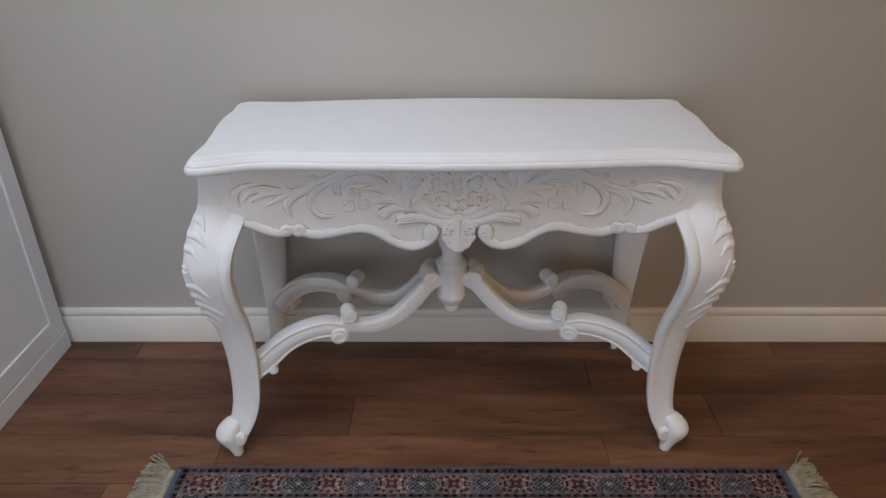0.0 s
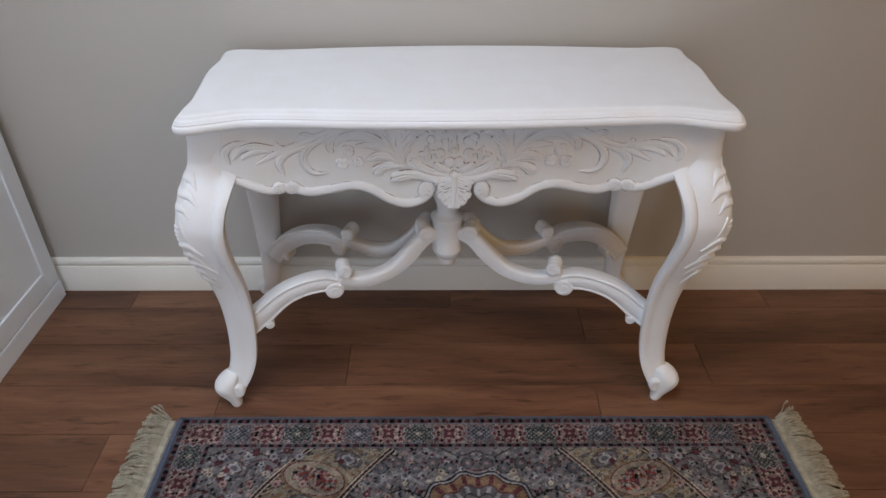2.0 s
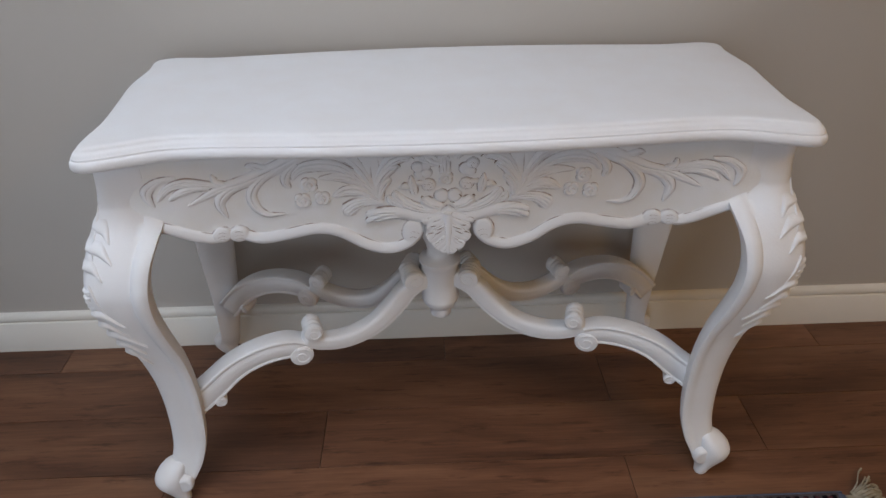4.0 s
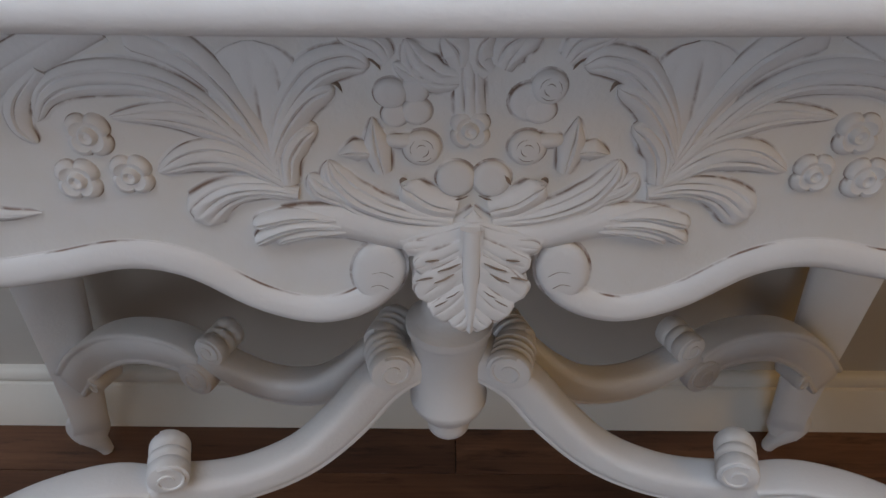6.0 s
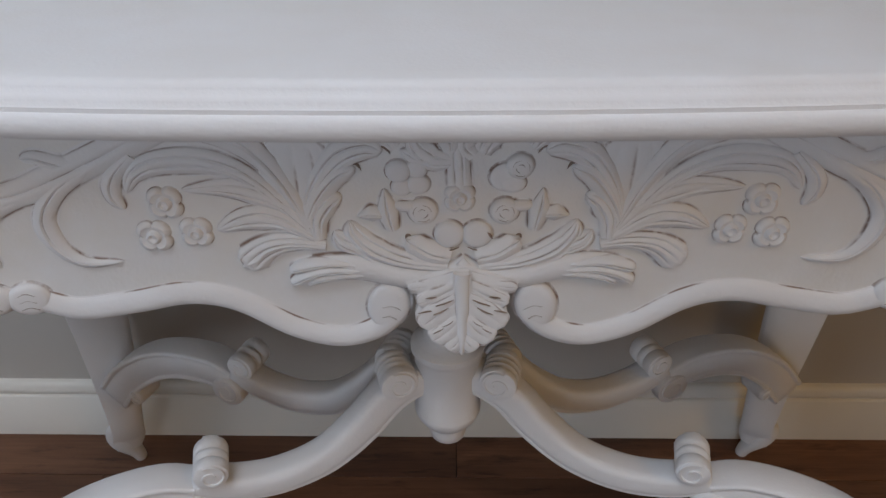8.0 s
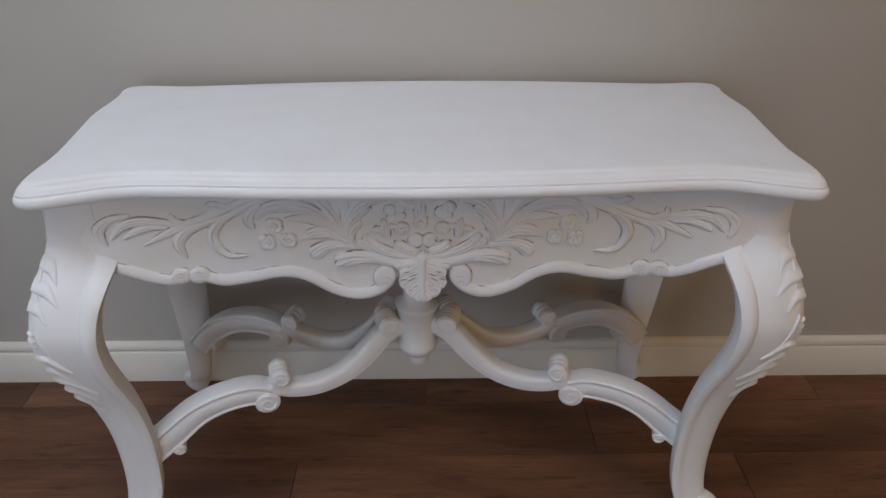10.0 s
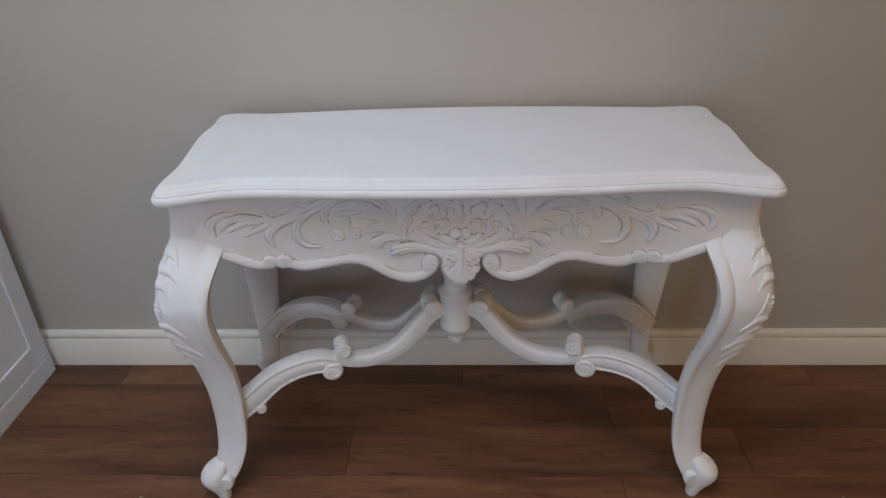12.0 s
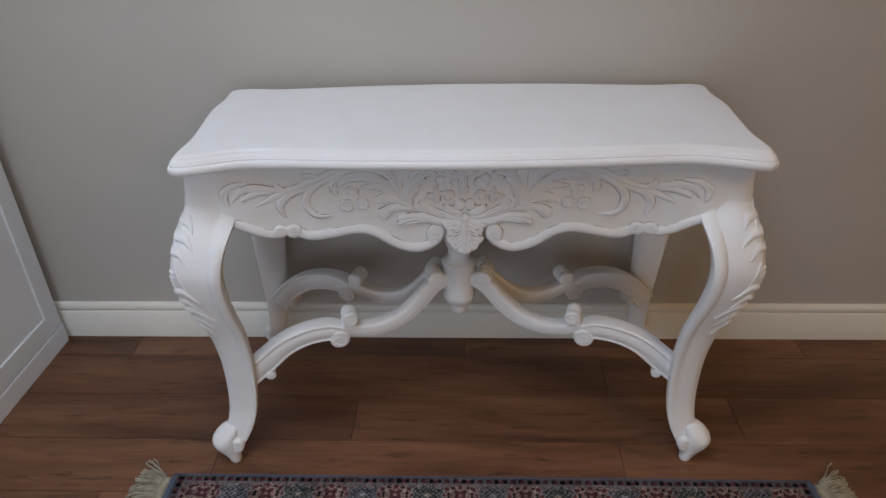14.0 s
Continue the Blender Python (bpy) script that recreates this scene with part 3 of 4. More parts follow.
def leg(sx, sy):
    """One leg; sx, sy: which corner. Its ridge points outwards on the diagonal."""
    off = RIDGE_Y - 0.551 if sy < 0 else BACK_Y - 0.530

    def put(a, b, z):
        return (sx * a + view_shear(z) - (0.004 + 0.006 * min(1.0, max(0.0, (z - 0.15) / 0.2)) if sx > 0 and sy < 0 else 0) - (0 if sy < 0 else 0.008), sy * (b + off) + (0.040 * min(1.0, max(0.0, (z - 0.53) / 0.13)) ** 1.5 if sy < 0 else 0), z)

    c = spline(LEG if sy < 0 else LEG_BACK, 84)
    rings = []
    for z, r, i in c:
        w = r - i
        flat = min(1.0, max(0.0, (z - 0.640) / 0.034))      # the bead fades into the plain corner block
        soft = min(0.75, max(0.0, (0.40 - z) / 0.15))            # and softens towards the foot
        ring = []
        for k, (a, b) in enumerate(SECTION):
            fa, fb = BLOCK.get(k, (min(a, 1.0), min(b, 1.0)))
            tuck = 0.0
            if k >= 13 and sy < 0:                                 # the inner rib tucks in behind the apron's end
                tuck = 0.38 * math.exp(-((z - 0.643) / 0.032) ** 2) * max(0.0, 1 - a / 0.55) * b
            if k in RIB:
                a, b = a + (RIB[k][0] - a) * soft, b + (RIB[k][1] - b) * soft
            b = b + (fb - b) * flat - tuck
            ring.append(put(i + w * (a + (fa - a) * flat), i + w * (b if sy < 0 else 0.42 + 0.58 * b), z))      # the back legs are cut from a thinner board
        rings.append(ring)
    shaft = part("leg", loft(rings), CHALK, TABLE)
    k0 = 0 if sy < 0 else -0.024
    foot = bmesh.new()
    # knob that swells outwards, running down into a tapered peg
    knob = [(0.012, 0.099, 0.545, 0.545), (0.0215, 0.092, 0.549, 0.549), (0.0270, 0.082, 0.555, 0.555), (0.0295, 0.070, 0.559, 0.559), (0.0300, 0.058, 0.559, 0.560), (0.0275, 0.046, 0.556, 0.560),
            (0.0235, 0.035, 0.551, 0.561), (0.0190, 0.024, 0.546, 0.563), (0.0155, 0.013, 0.542, 0.565), (0.0135, 0.004, 0.540, 0.566), (0.0115, 0.0, 0.540, 0.566)]
    knob = spline(knob, 30)
    fat = 1.0 if sy < 0 else 0.74                             # the back feet are slighter
    loft([[put(q + k0 + fat * r * math.cos(k * math.pi / 10), p + k0 + fat * r * math.sin(k * math.pi / 10), max(0.0, z)) for k in range(20)] for r, z, q, p in knob], foot)
    part("foot", foot, CHALK, shaft, "scrolled foot")
    for a, b, turn in ((0.530, 0.578, 0), (0.578, 0.530, 1)) if sy < 0 else ():
        disc = bmesh.new()
        prof = [(0.0175, -0.014), (0.0170, -0.003), (0.0150, 0.0), (0.0115, 0.0012), (0.0100, 0.0006), (0.0055, 0.0014), (0.0005, 0.0018)]
        rows = []
        for r, o in prof:
            ring = []
            for k in range(18):
                w = 2 * math.pi * k / 18
                da, dz = r * math.cos(w), r * 1.15 * math.sin(w)
                ring.append(put(a + k0 + (o if turn else da), b + k0 + (da if turn else o), 0.052 + dz))
            rows.append(ring)
        part("foot_scroll", loft(rows, disc), CHALK, shaft)
    if sy > 0:
        return
    # acanthus carving on the knee, on both faces that meet at the ridge

    def lobe(z0, a0, z1, a1, width, height, bend=0.0, name="acanthus_lobe"):
        for face in (0, 1):
            path = spline([(z0, a0), ((z0 + z1) / 2 + bend, (a0 + a1) / 2), (z1, a1)], 11)
            rows = []
            for k, (z, a) in enumerate(path):
                t = k / 10
                w = width * (0.55 + 0.9 * t * (1 - t) * 2) * math.sqrt(max(0.02, 1 - t ** 4))
                r, i = leg_at(z)
                ring = []
                for s in (-1, -0.8, -0.4, 0, 0.4, 0.8, 1):
                    rr, _ = leg_at(z + s * w)
                    lift = 0.95 * height * (0.62 if face else 1.0) * (1 - 0.42 * t) * (1 - abs(s) ** 2.2) - 0.003
                    near = (rr - i) * np.interp(a / (rr - i), (0, 0.05, 0.14, 0.30, 0.5), (0.20, 0.12, 0.05, 0.010, 0))      # follow the rounded ridge
                    p, q = rr - a, rr - near + lift
                    ring.append(put(p, q, z + s * w) if face == 0 else put(q, p, z + s * w))
                rows.append(ring)
            bm = loft(rows, None, False)
            # brown lobe edges: wear, and the shade of the undercut painted in
            wear_shade = bm.verts.layers.float.new("wear_shade")
            for k, v in enumerate(bm.verts):
                if k % 7 in (0, 1, 5, 6):
                    v[wear_shade] = (0.55 if k % 7 in (0, 6) else 0.15) * min(1.0, (k // 7) / 4)
            part(name, bm, CHALK, shaft)

    lobe(0.664, 0.004, 0.596, 0.022, 0.017, 0.0100)
    for z0, z1, a1, w in ((0.640, 0.618, 0.044, 0.0120), (0.613, 0.590, 0.054, 0.0125), (0.586, 0.566, 0.040, 0.0115)):
        lobe(z0, 0.006, z1, a1, w, 0.0115, 0.010)
    for k in range(4):
        lobe(0.548 - 0.0105 * k, 0.003, 0.543 - 0.0105 * k, 0.018, 0.0052, 0.0085)
    lobe(0.556, 0.018, 0.492, 0.036, 0.014, 0.0080, 0.004)
    for z0, z1, a1, w in ((0.504, 0.476, 0.050, 0.0125), (0.478, 0.450, 0.042, 0.0115), (0.454, 0.420, 0.054, 0.0130), (0.427, 0.398, 0.040, 0.0115), (0.404, 0.366, 0.032, 0.0125)):
        lobe(z0, 0.006, z1, a1, w, 0.0115, 0.012)


for sx in (-1, 1):
    for sy in (-1, 1):
        leg(sx, sy)

# ---- apron with carving ----
FACE = -0.120                            # plane of the apron's front
EDGE = [(0.500, 0.632), (0.452, 0.610), (0.416, 0.588), (0.388, 0.577), (0.364, 0.587), (0.342, 0.572), (0.314, 0.564), (0.267, 0.571), (0.224, 0.579),
        (0.188, 0.572), (0.147, 0.546), (0.112, 0.534), (0.085, 0.536), (0.061, 0.548), (0.048, 0.566), (0.044, 0.585)]


def patchy(x, z):
    """Smooth unevenness from 0 to 1 over the panel."""
    return 0.5 + 0.25 * math.sin(x * 173 + 2.1 * math.sin(z * 97)) + 0.25 * math.sin(z * 211 + 1.7 * math.sin(x * 131 + 1))


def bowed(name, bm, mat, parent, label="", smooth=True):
    """A part of the apron, its ends bent forward to meet the legs and fit the camera's view."""
    if parent is not TABLE and bm.verts.layers.float.get("wear_shade") is None:
        wear_shade = bm.verts.layers.float.new("wear_shade")
        for v in bm.verts:                                     # wax brown, and the crease's shade with it, where carving meets ground
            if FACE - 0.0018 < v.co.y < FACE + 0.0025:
                v[wear_shade] = 1.1 * patchy(v.co.x, v.co.z)
    for v in bm.verts:
        k = min(1.0, max(0.0, (abs(v.co.x) - 0.320) / 0.160))
        k = k * k * (3 - 2 * k)
        v.co.y -= 0.0315 * k
        v.co.x += math.copysign(0.007 * k, v.co.x)
        v.co.z -= 0.004 * k
    return part(name, bm, mat, parent, label, smooth)


def apron():
    left = spline([(-x, z) for x, z in EDGE], 90)
    low = [tuple(p) for p in left] + [(-0.02, 0.597), (0.0, 0.600), (0.02, 0.597)] + [(-x, z) for x, z in left[::-1]]
    cols = [[(x + 0.002, FACE, z + (0.7425 - z) * f) for f in (0, 0.05, 0.5, 1)] + [(x, FACE + 0.022, z + (0.7425 - z) * f) for f in (1, 0)] for x, z in low]
    bm = loft(cols)
    return bowed("apron", bm, AGED, TABLE, "carved front apron with flowers and scrolling leaves", True)


APRON = apron()
rails = [("side_apron", (-0.520, -0.07, 0.655), (-0.500, 0.135, 0.7425)), ("side_apron", (0.500, -0.07, 0.655), (0.520, 0.135, 0.7425)), ("back_apron", (-0.470, 0.165, 0.665), (0.470, 0.185, 0.7425))]
for name, lo, hi in rails:
    part(name, box(lo, hi, 0.002), CHALK, TABLE)


def bead(pts, width, height, mirror, steps=60):
    """Raised moulding that follows the apron's lower edge, with a worn line beside it."""
    c = spline(pts, steps)
    tan = np.gradient(c, axis=0)
    nor = np.stack([-tan[:, 1], tan[:, 0]], 1) / np.linalg.norm(tan, axis=1)[:, None]
    if nor[steps // 2, 1] < 0:
        nor = -nor
    prof = [(-0.0015, 0.012), (-0.0015, -0.001), (0.002, -height * 0.8), (width * 0.35, -height), (width * 0.75, -height * 0.72), (width * 0.93, -height * 0.28), (width * 0.955, -0.0006), (width, -0.0003), (width, 0.004)]
    rows = [[(mirror * (p[0] + n[0] * o), FACE + y, p[1] + n[1] * o) for o, y in prof] for p, n in zip(c, nor)]
    bm = loft(rows)
    wear_shade = bm.verts.layers.float.new("wear_shade")
    bm.verts.ensure_lookup_table()
    m = len(prof)
    for k in range(steps):
        bm.verts[k * m + 6][wear_shade] = 1.5 * max(0.0, math.sin(k * 0.31 + mirror) + 0.35 * math.sin(k * 0.83))
        bm.verts[k * m + 1][wear_shade] = 0.35 * patchy(k * 0.02, mirror)
    return bowed("edge_bead", bm, CHALK, APRON)


for s in (-1, 1):
    bead([(x, z) for x, z in EDGE[:5]], 0.019, 0.0060, s, 46)
    bead([(x, z) for x, z in EDGE[4:]], 0.021, 0.0065, s, 90)


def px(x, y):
    """Place on the carved panel, as (distance from the middle, height), traced from the camera's view at 3143 units to
    the metre.
    """
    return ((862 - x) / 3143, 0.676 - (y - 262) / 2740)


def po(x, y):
    """The same for the outer third, traced from the camera's view at 3957 units to the metre."""
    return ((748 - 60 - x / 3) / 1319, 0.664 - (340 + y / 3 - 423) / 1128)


CARVE = random.Random(5)


def frond(pts, w, high, name="leaf", veins=2, tip=0.35, mirror=(-1, 1), lift=0.0, worn_by=0.0, fan=0.0):
    """A carved leaf: a tapering, softly domed band with grooves along it. w: half width at root, middle and end (metres)."""
    n = 26
    seed = CARVE.random()
    grooves = {0: (), 1: (0.0,), 2: (-0.34, 0.34), 3: (-0.5, 0.0, 0.5)}[veins]
    inner = sorted({-0.97, -0.88, -0.72, 0.72, 0.88, 0.97, *(round(g + q, 3) for g in grooves for q in (-0.17, -0.06, 0.0, 0.06, 0.17)), *((-0.4, 0.0, 0.4) if veins == 0 else ()), *((-0.42, 0.42) if veins == 1 else ())})
    for s in mirror:
        c = spline(pts, n)
        tan = np.gradient(c, axis=0)
        nor = np.stack([-tan[:, 1], tan[:, 0]], 1) / (np.linalg.norm(tan, axis=1)[:, None] + 1e-9)
        rows = []
        for k in range(n):
            t = k / (n - 1)
            wide = 1.06 * np.interp(t, (0, 0.5, 1), w)
            top = high * 0.56 * (0.8 + 0.2 * math.sin(math.pi * min(1, t * 1.1)))
            if t > 1 - tip:
                end = max(0.0, 1 - ((t - 1 + tip) / tip) ** 2)
                wide *= max(0.10, math.sqrt(end))
                top *= 0.25 + 0.75 * math.sqrt(end)
            fade = max(0.0, (t - 0.45) / 0.55) ** 1.5
            skirt = 1 + 0.0019 / max(wide, 0.0015)
            row = []
            for v in (-skirt, -1, *inner, 1, skirt):
                if abs(v) < 1:
                    h = top * (1 - v * v) ** 0.62 * (1 - 0.34 * sum(math.exp(-((v - g) / 0.085) ** 2) for g in grooves) * min(1, 4 * t) * min(1, 5 * (1 - t))) + 0.0006
                else:
                    h = 0.0006 if abs(v) == 1 else 0.00025
                back = fan * fade * (1 - abs(math.cos(1.5 * math.pi * min(1, abs(v)))) ** 0.6 + 0.5 * v * v)      # scalloped end
                tl = math.hypot(*tan[k]) + 1e-9
                row.append((s * (c[k, 0] + nor[k, 0] * v * wide - tan[k, 0] / tl * back), FACE - lift - h, c[k, 1] + nor[k, 1] * v * wide - tan[k, 1] / tl * back))
            rows.append(row)
        bm = loft(rows, None, False)
        bm.verts.ensure_lookup_table()
        m = len(inner) + 4
        for ends in ([bm.verts[j] for j in range(m)], [bm.verts[(n - 1) * m + j] for j in range(m)]):      # close both ends down to the ground
            low = [bm.verts.new((v.co.x, FACE + 0.0015, v.co.z)) for v in ends]
            for j in range(m - 1):
                bm.faces.new((ends[j], ends[j + 1], low[j + 1], low[j]))
        # old brown wax left in some grooves and along some edges
        wear_shade = bm.verts.layers.float.new("wear_shade")
        bm.verts.ensure_lookup_table()
        rng = random.Random(seed + s)
        for j in range(m):
            v = ((-9, -1, *inner, 1, 9))[j]
            groove = any(abs(v - g) < 0.001 for g in grooves)
            if not groove and abs(v) < 0.96:
                continue
            phase, pace = rng.uniform(0, 6.3), rng.uniform(5, 11)
            for k in range(n):
                f = 0.5 + 0.5 * math.sin(phase + pace * k / n)
                bm.verts[k * m + j][wear_shade] = (1.1 if groove else 0.0 if abs(v) > 1 else 1.1) * max(0.0, f - (0.42 if groove else 0.22) + worn_by) / 0.78
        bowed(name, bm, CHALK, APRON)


def rosette(at, r, high=0.010, petals=4, mirror=(-1, 1), heart=0.36, turn=0.4):
    """Small squarish flower: broad petals with a nick between them round a ringed eye."""
    high *= 0.46
    r *= 0.93
    for s in mirror:
        bm = bmesh.new()
        n, rows = 40, []
        for f, h in ((1.06, -0.0006), (1.0, 0.0004), (0.97, 0.45 * high), (0.88, 0.80 * high), (0.70, 0.92 * high), (0.52, 0.62 * high), (0.42, 0.52 * high), (0.37, 0.90 * high), (0.28, 1.12 * high),
                     (0.20, 1.08 * high), (0.12, 0.80 * high), (0.03, 0.78 * high)):
            row = []
            for k in range(n):
                w = 2 * math.pi * k / n
                nick = abs(math.cos(0.5 * petals * (w - turn)))
                rad = r * f * (1.0 if f < 0.45 else 0.80 + 0.26 * nick ** 0.55)
                y = FACE - h * (1.0 if f < 0.45 or f > 0.98 else 0.62 + 0.38 * nick ** 0.5)
                row.append((s * (at[0] + rad * math.cos(w)), y, at[1] + rad * math.sin(w)))
            rows.append(row)
        loft(rows, bm)
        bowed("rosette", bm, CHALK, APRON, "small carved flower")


def cut(pts, width, y, mirror=(1,), name="cut_shade_strip"):
    """A short lens-shaped brown strip, old wax and a gouge's shade put into its colour; y: how far it stands before the
    panel.
    """
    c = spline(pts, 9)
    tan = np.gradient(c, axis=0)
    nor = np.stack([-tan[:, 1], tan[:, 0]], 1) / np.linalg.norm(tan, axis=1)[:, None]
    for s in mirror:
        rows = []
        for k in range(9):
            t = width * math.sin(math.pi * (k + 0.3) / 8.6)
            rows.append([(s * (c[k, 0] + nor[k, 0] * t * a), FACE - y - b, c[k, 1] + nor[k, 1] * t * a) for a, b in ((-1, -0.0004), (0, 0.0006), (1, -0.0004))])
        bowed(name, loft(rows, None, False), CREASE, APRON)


def dome(at, rx, rz, high, mirror=(-1, 1), name="scroll_end", label="rolled scroll end", lean_in=0.0):
    """A smooth flattened pad."""
    n = 28
    for s in mirror:
        rows = []
        for f, h in ((1.10, 0.0001), (1.0, 0.0006), (0.975, 0.42), (0.91, 0.70), (0.79, 0.86), (0.60, 0.95), (0.35, 0.99), (0.1, 1.0), (0.02, 1.0)):
            h = h if h < 0.01 else h * high
            rows.append([(s * (at[0] + rx * f * math.cos(2 * math.pi * k / n) + lean_in * rz * f * math.sin(2 * math.pi * k / n)), FACE - h, at[1] + rz * f * math.sin(2 * math.pi * k / n)) for k in range(n)])
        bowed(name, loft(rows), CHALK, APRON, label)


def gouged(at, r, high, mirror, cuts=5, name="rose"):
    """A round bud with short swirling cuts."""
    dome(at, r, r * 0.96, high, mirror, name, "round carved bud")
    for rad, w0, w1 in ((0.30, 0.4, 2.2), (0.34, 3.0, 4.6), (0.58, 1.6, 3.1), (0.62, 3.9, 5.2), (0.60, 5.9, 7.2))[:cuts]:      # folded petals, round and round
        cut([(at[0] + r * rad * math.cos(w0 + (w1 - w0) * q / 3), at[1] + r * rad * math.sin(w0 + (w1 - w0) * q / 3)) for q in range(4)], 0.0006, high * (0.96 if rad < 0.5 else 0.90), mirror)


# shell behind the fan of leaves, then the fan itself, from the top down
frond([(0.1232, 0.6611), (0.1237, 0.6871), (0.1248, 0.7261)], (0.004, 0.024, 0.032), 0.0060, name="shell", veins=3, tip=0.42)
frond([(0.1175, 0.6518), (0.1325, 0.6856), (0.1495, 0.7104), (0.1689, 0.7254), (0.1910, 0.7354)], (0.0045, 0.0090, 0.0130), 0.011, veins=1, tip=0.08)
frond([(0.1186, 0.6493), (0.1551, 0.6898), (0.1854, 0.7048), (0.2215, 0.7052), (0.2423, 0.6962), (0.2523, 0.6802)], (0.0040, 0.0105, 0.0060), 0.010, veins=2)
frond([(0.1174, 0.6475), (0.1335, 0.6682), (0.1568, 0.6801), (0.1798, 0.6844), (0.2105, 0.6829)], (0.0040, 0.0100, 0.0045), 0.009, veins=2)
frond([(0.1145, 0.6408), (0.1409, 0.6569), (0.1657, 0.6583), (0.1898, 0.6481)], (0.0045, 0.0110, 0.0070), 0.011, veins=2)
frond([(0.1070, 0.6339), (0.1302, 0.6374), (0.1531, 0.6326), (0.1753, 0.6144)], (0.0050, 0.0085, 0.0140), 0.012, veins=3, tip=0.10, fan=0.005)
# three curled leaves that turn towards the middle
frond([(0.1194, 0.6611), (0.1101, 0.6853), (0.0925, 0.7078), (0.0730, 0.7155), (0.0594, 0.7123)], (0.0050, 0.0105, 0.0075), 0.011, veins=2, tip=0.22)
frond([(0.1192, 0.6561), (0.1095, 0.6760), (0.0953, 0.6928), (0.0799, 0.7002)], (0.0045, 0.0090, 0.0065), 0.012, veins=1, tip=0.22)
frond([(0.1126, 0.6408), (0.1110, 0.6588), (0.1029, 0.6718), (0.0919, 0.6777)], (0.0060, 0.0100, 0.0065), 0.012, veins=2, tip=0.25)
cut([(0.0537, 0.7104), (0.0569, 0.7153), (0.0639, 0.7180)], 0.0014, 0.0012, (-1, 1))
cut([(0.0758, 0.6977), (0.0786, 0.7024), (0.0833, 0.7028)], 0.0013, 0.0012, (-1, 1))
# the two long stems that sweep out of the middle, and the cup over them
frond([(-0.0036, 0.6202), (0.0042, 0.6124), (0.0166, 0.6046), (0.0458, 0.6044), (0.0788, 0.6132), (0.1092, 0.6130), (0.1366, 0.6047)], (0.0060, 0.0110, 0.0125), 0.014, veins=0, tip=0.10, fan=0.003, name="stem")
frond([(0.0850, 0.6173), (0.1081, 0.6193), (0.1255, 0.6157), (0.1385, 0.6112)], (0.0030, 0.0060, 0.0050), 0.017, veins=1, tip=0.20)
frond([(0.0823, 0.6124), (0.1059, 0.6129), (0.1237, 0.6077), (0.1387, 0.5982)], (0.0030, 0.0060, 0.0055), 0.018, veins=1, tip=0.20)
frond([(0.0795, 0.6084), (0.1001, 0.6072), (0.1161, 0.6035), (0.1250, 0.5979)], (0.0025, 0.0050, 0.0045), 0.016, veins=1, tip=0.25)
frond([(0.0126, 0.6142), (0.0444, 0.6188), (0.0699, 0.6294), (0.0835, 0.6439), (0.0875, 0.6556)], (0.0060, 0.0120, 0.0060), 0.013, veins=3, tip=0.25)
frond([(0.0734, 0.6279), (0.0918, 0.6366), (0.0999, 0.6464)], (0.0060, 0.0085, 0.0040), 0.011, veins=2, tip=0.3, name="small_leaf")
# buds, roses and small leaves of the middle
frond([(0.0104, 0.6228), (0.0275, 0.6278), (0.0449, 0.6402)], (0.0080, 0.0105, 0.0095), 0.013, veins=1, name="small_leaf", tip=0.12, fan=0.004)
frond([(0.0125, 0.6158), (0.0309, 0.6193), (0.0475, 0.6282)], (0.0050, 0.0060, 0.0040), 0.010, veins=0, name="small_leaf")
dome((0.0109, 0.6433), 0.0120, 0.0120, 0.0054, (-1, 1), "bud", "round carved bud")
cut([(0.0182, 0.6471), (0.0204, 0.6439), (0.0226, 0.6406)], 0.0013, 0.0048, (1,))
cut([(0.0032, 0.6327), (0.0100, 0.6298), (0.0198, 0.6330)], 0.0007, 0.0036, (-1, 1))
cut([(0.0401, 0.6453), (0.0431, 0.6454), (0.0447, 0.6425)], 0.0013, 0.0068, (-1, 1))
frond([(0.0317, 0.6673), (0.0427, 0.6681), (0.0537, 0.6683)], (0.0050, 0.0045, 0.0040), 0.009, veins=0, name="stem")
gouged((0.0311, 0.6638), 0.0116, 0.0062, (-1, 1))
dome((0.0311, 0.6919), 0.0126, 0.0116, 0.0040, (1,), "petal", "cupped carved petal")
dome((0.0365, 0.6868), 0.0100, 0.0078, 0.0046, (1,), "petal", "cupped carved petal")
gouged((0.0411, 0.7010), 0.0104, 0.0075, (1,))
for x, z, r, h in ((-0.0485, 0.6972, 0.0098, 0.0062), (-0.0350, 0.6987, 0.0084, 0.0046), (-0.0463, 0.6843, 0.0082, 0.0044), (-0.0339, 0.6864, 0.0090, 0.0052)):
    dome((x, z), r, r * 0.9, h, (1,), "petal", "cupped carved petal")
frond([(0.0544, 0.6481), (0.0576, 0.6642), (0.0597, 0.6826)], (0.0050, 0.0085, 0.0030), 0.011, veins=1, name="small_leaf", tip=0.45)
frond([(0.0618, 0.6615), (0.0705, 0.6623), (0.0811, 0.6597)], (0.0045, 0.0068, 0.0020), 0.011, veins=1, name="small_leaf", tip=0.5)
frond([(-0.0049, 0.7217), (-0.0042, 0.7029), (-0.0030, 0.6819)], (0.0085, 0.0085, 0.0090), 0.009, veins=2, name="stem", mirror=(1,), tip=0.06)
rosette((-0.0028, 0.6752), 0.0132, 0.015, 4, (1,), 0.42, 0.78)
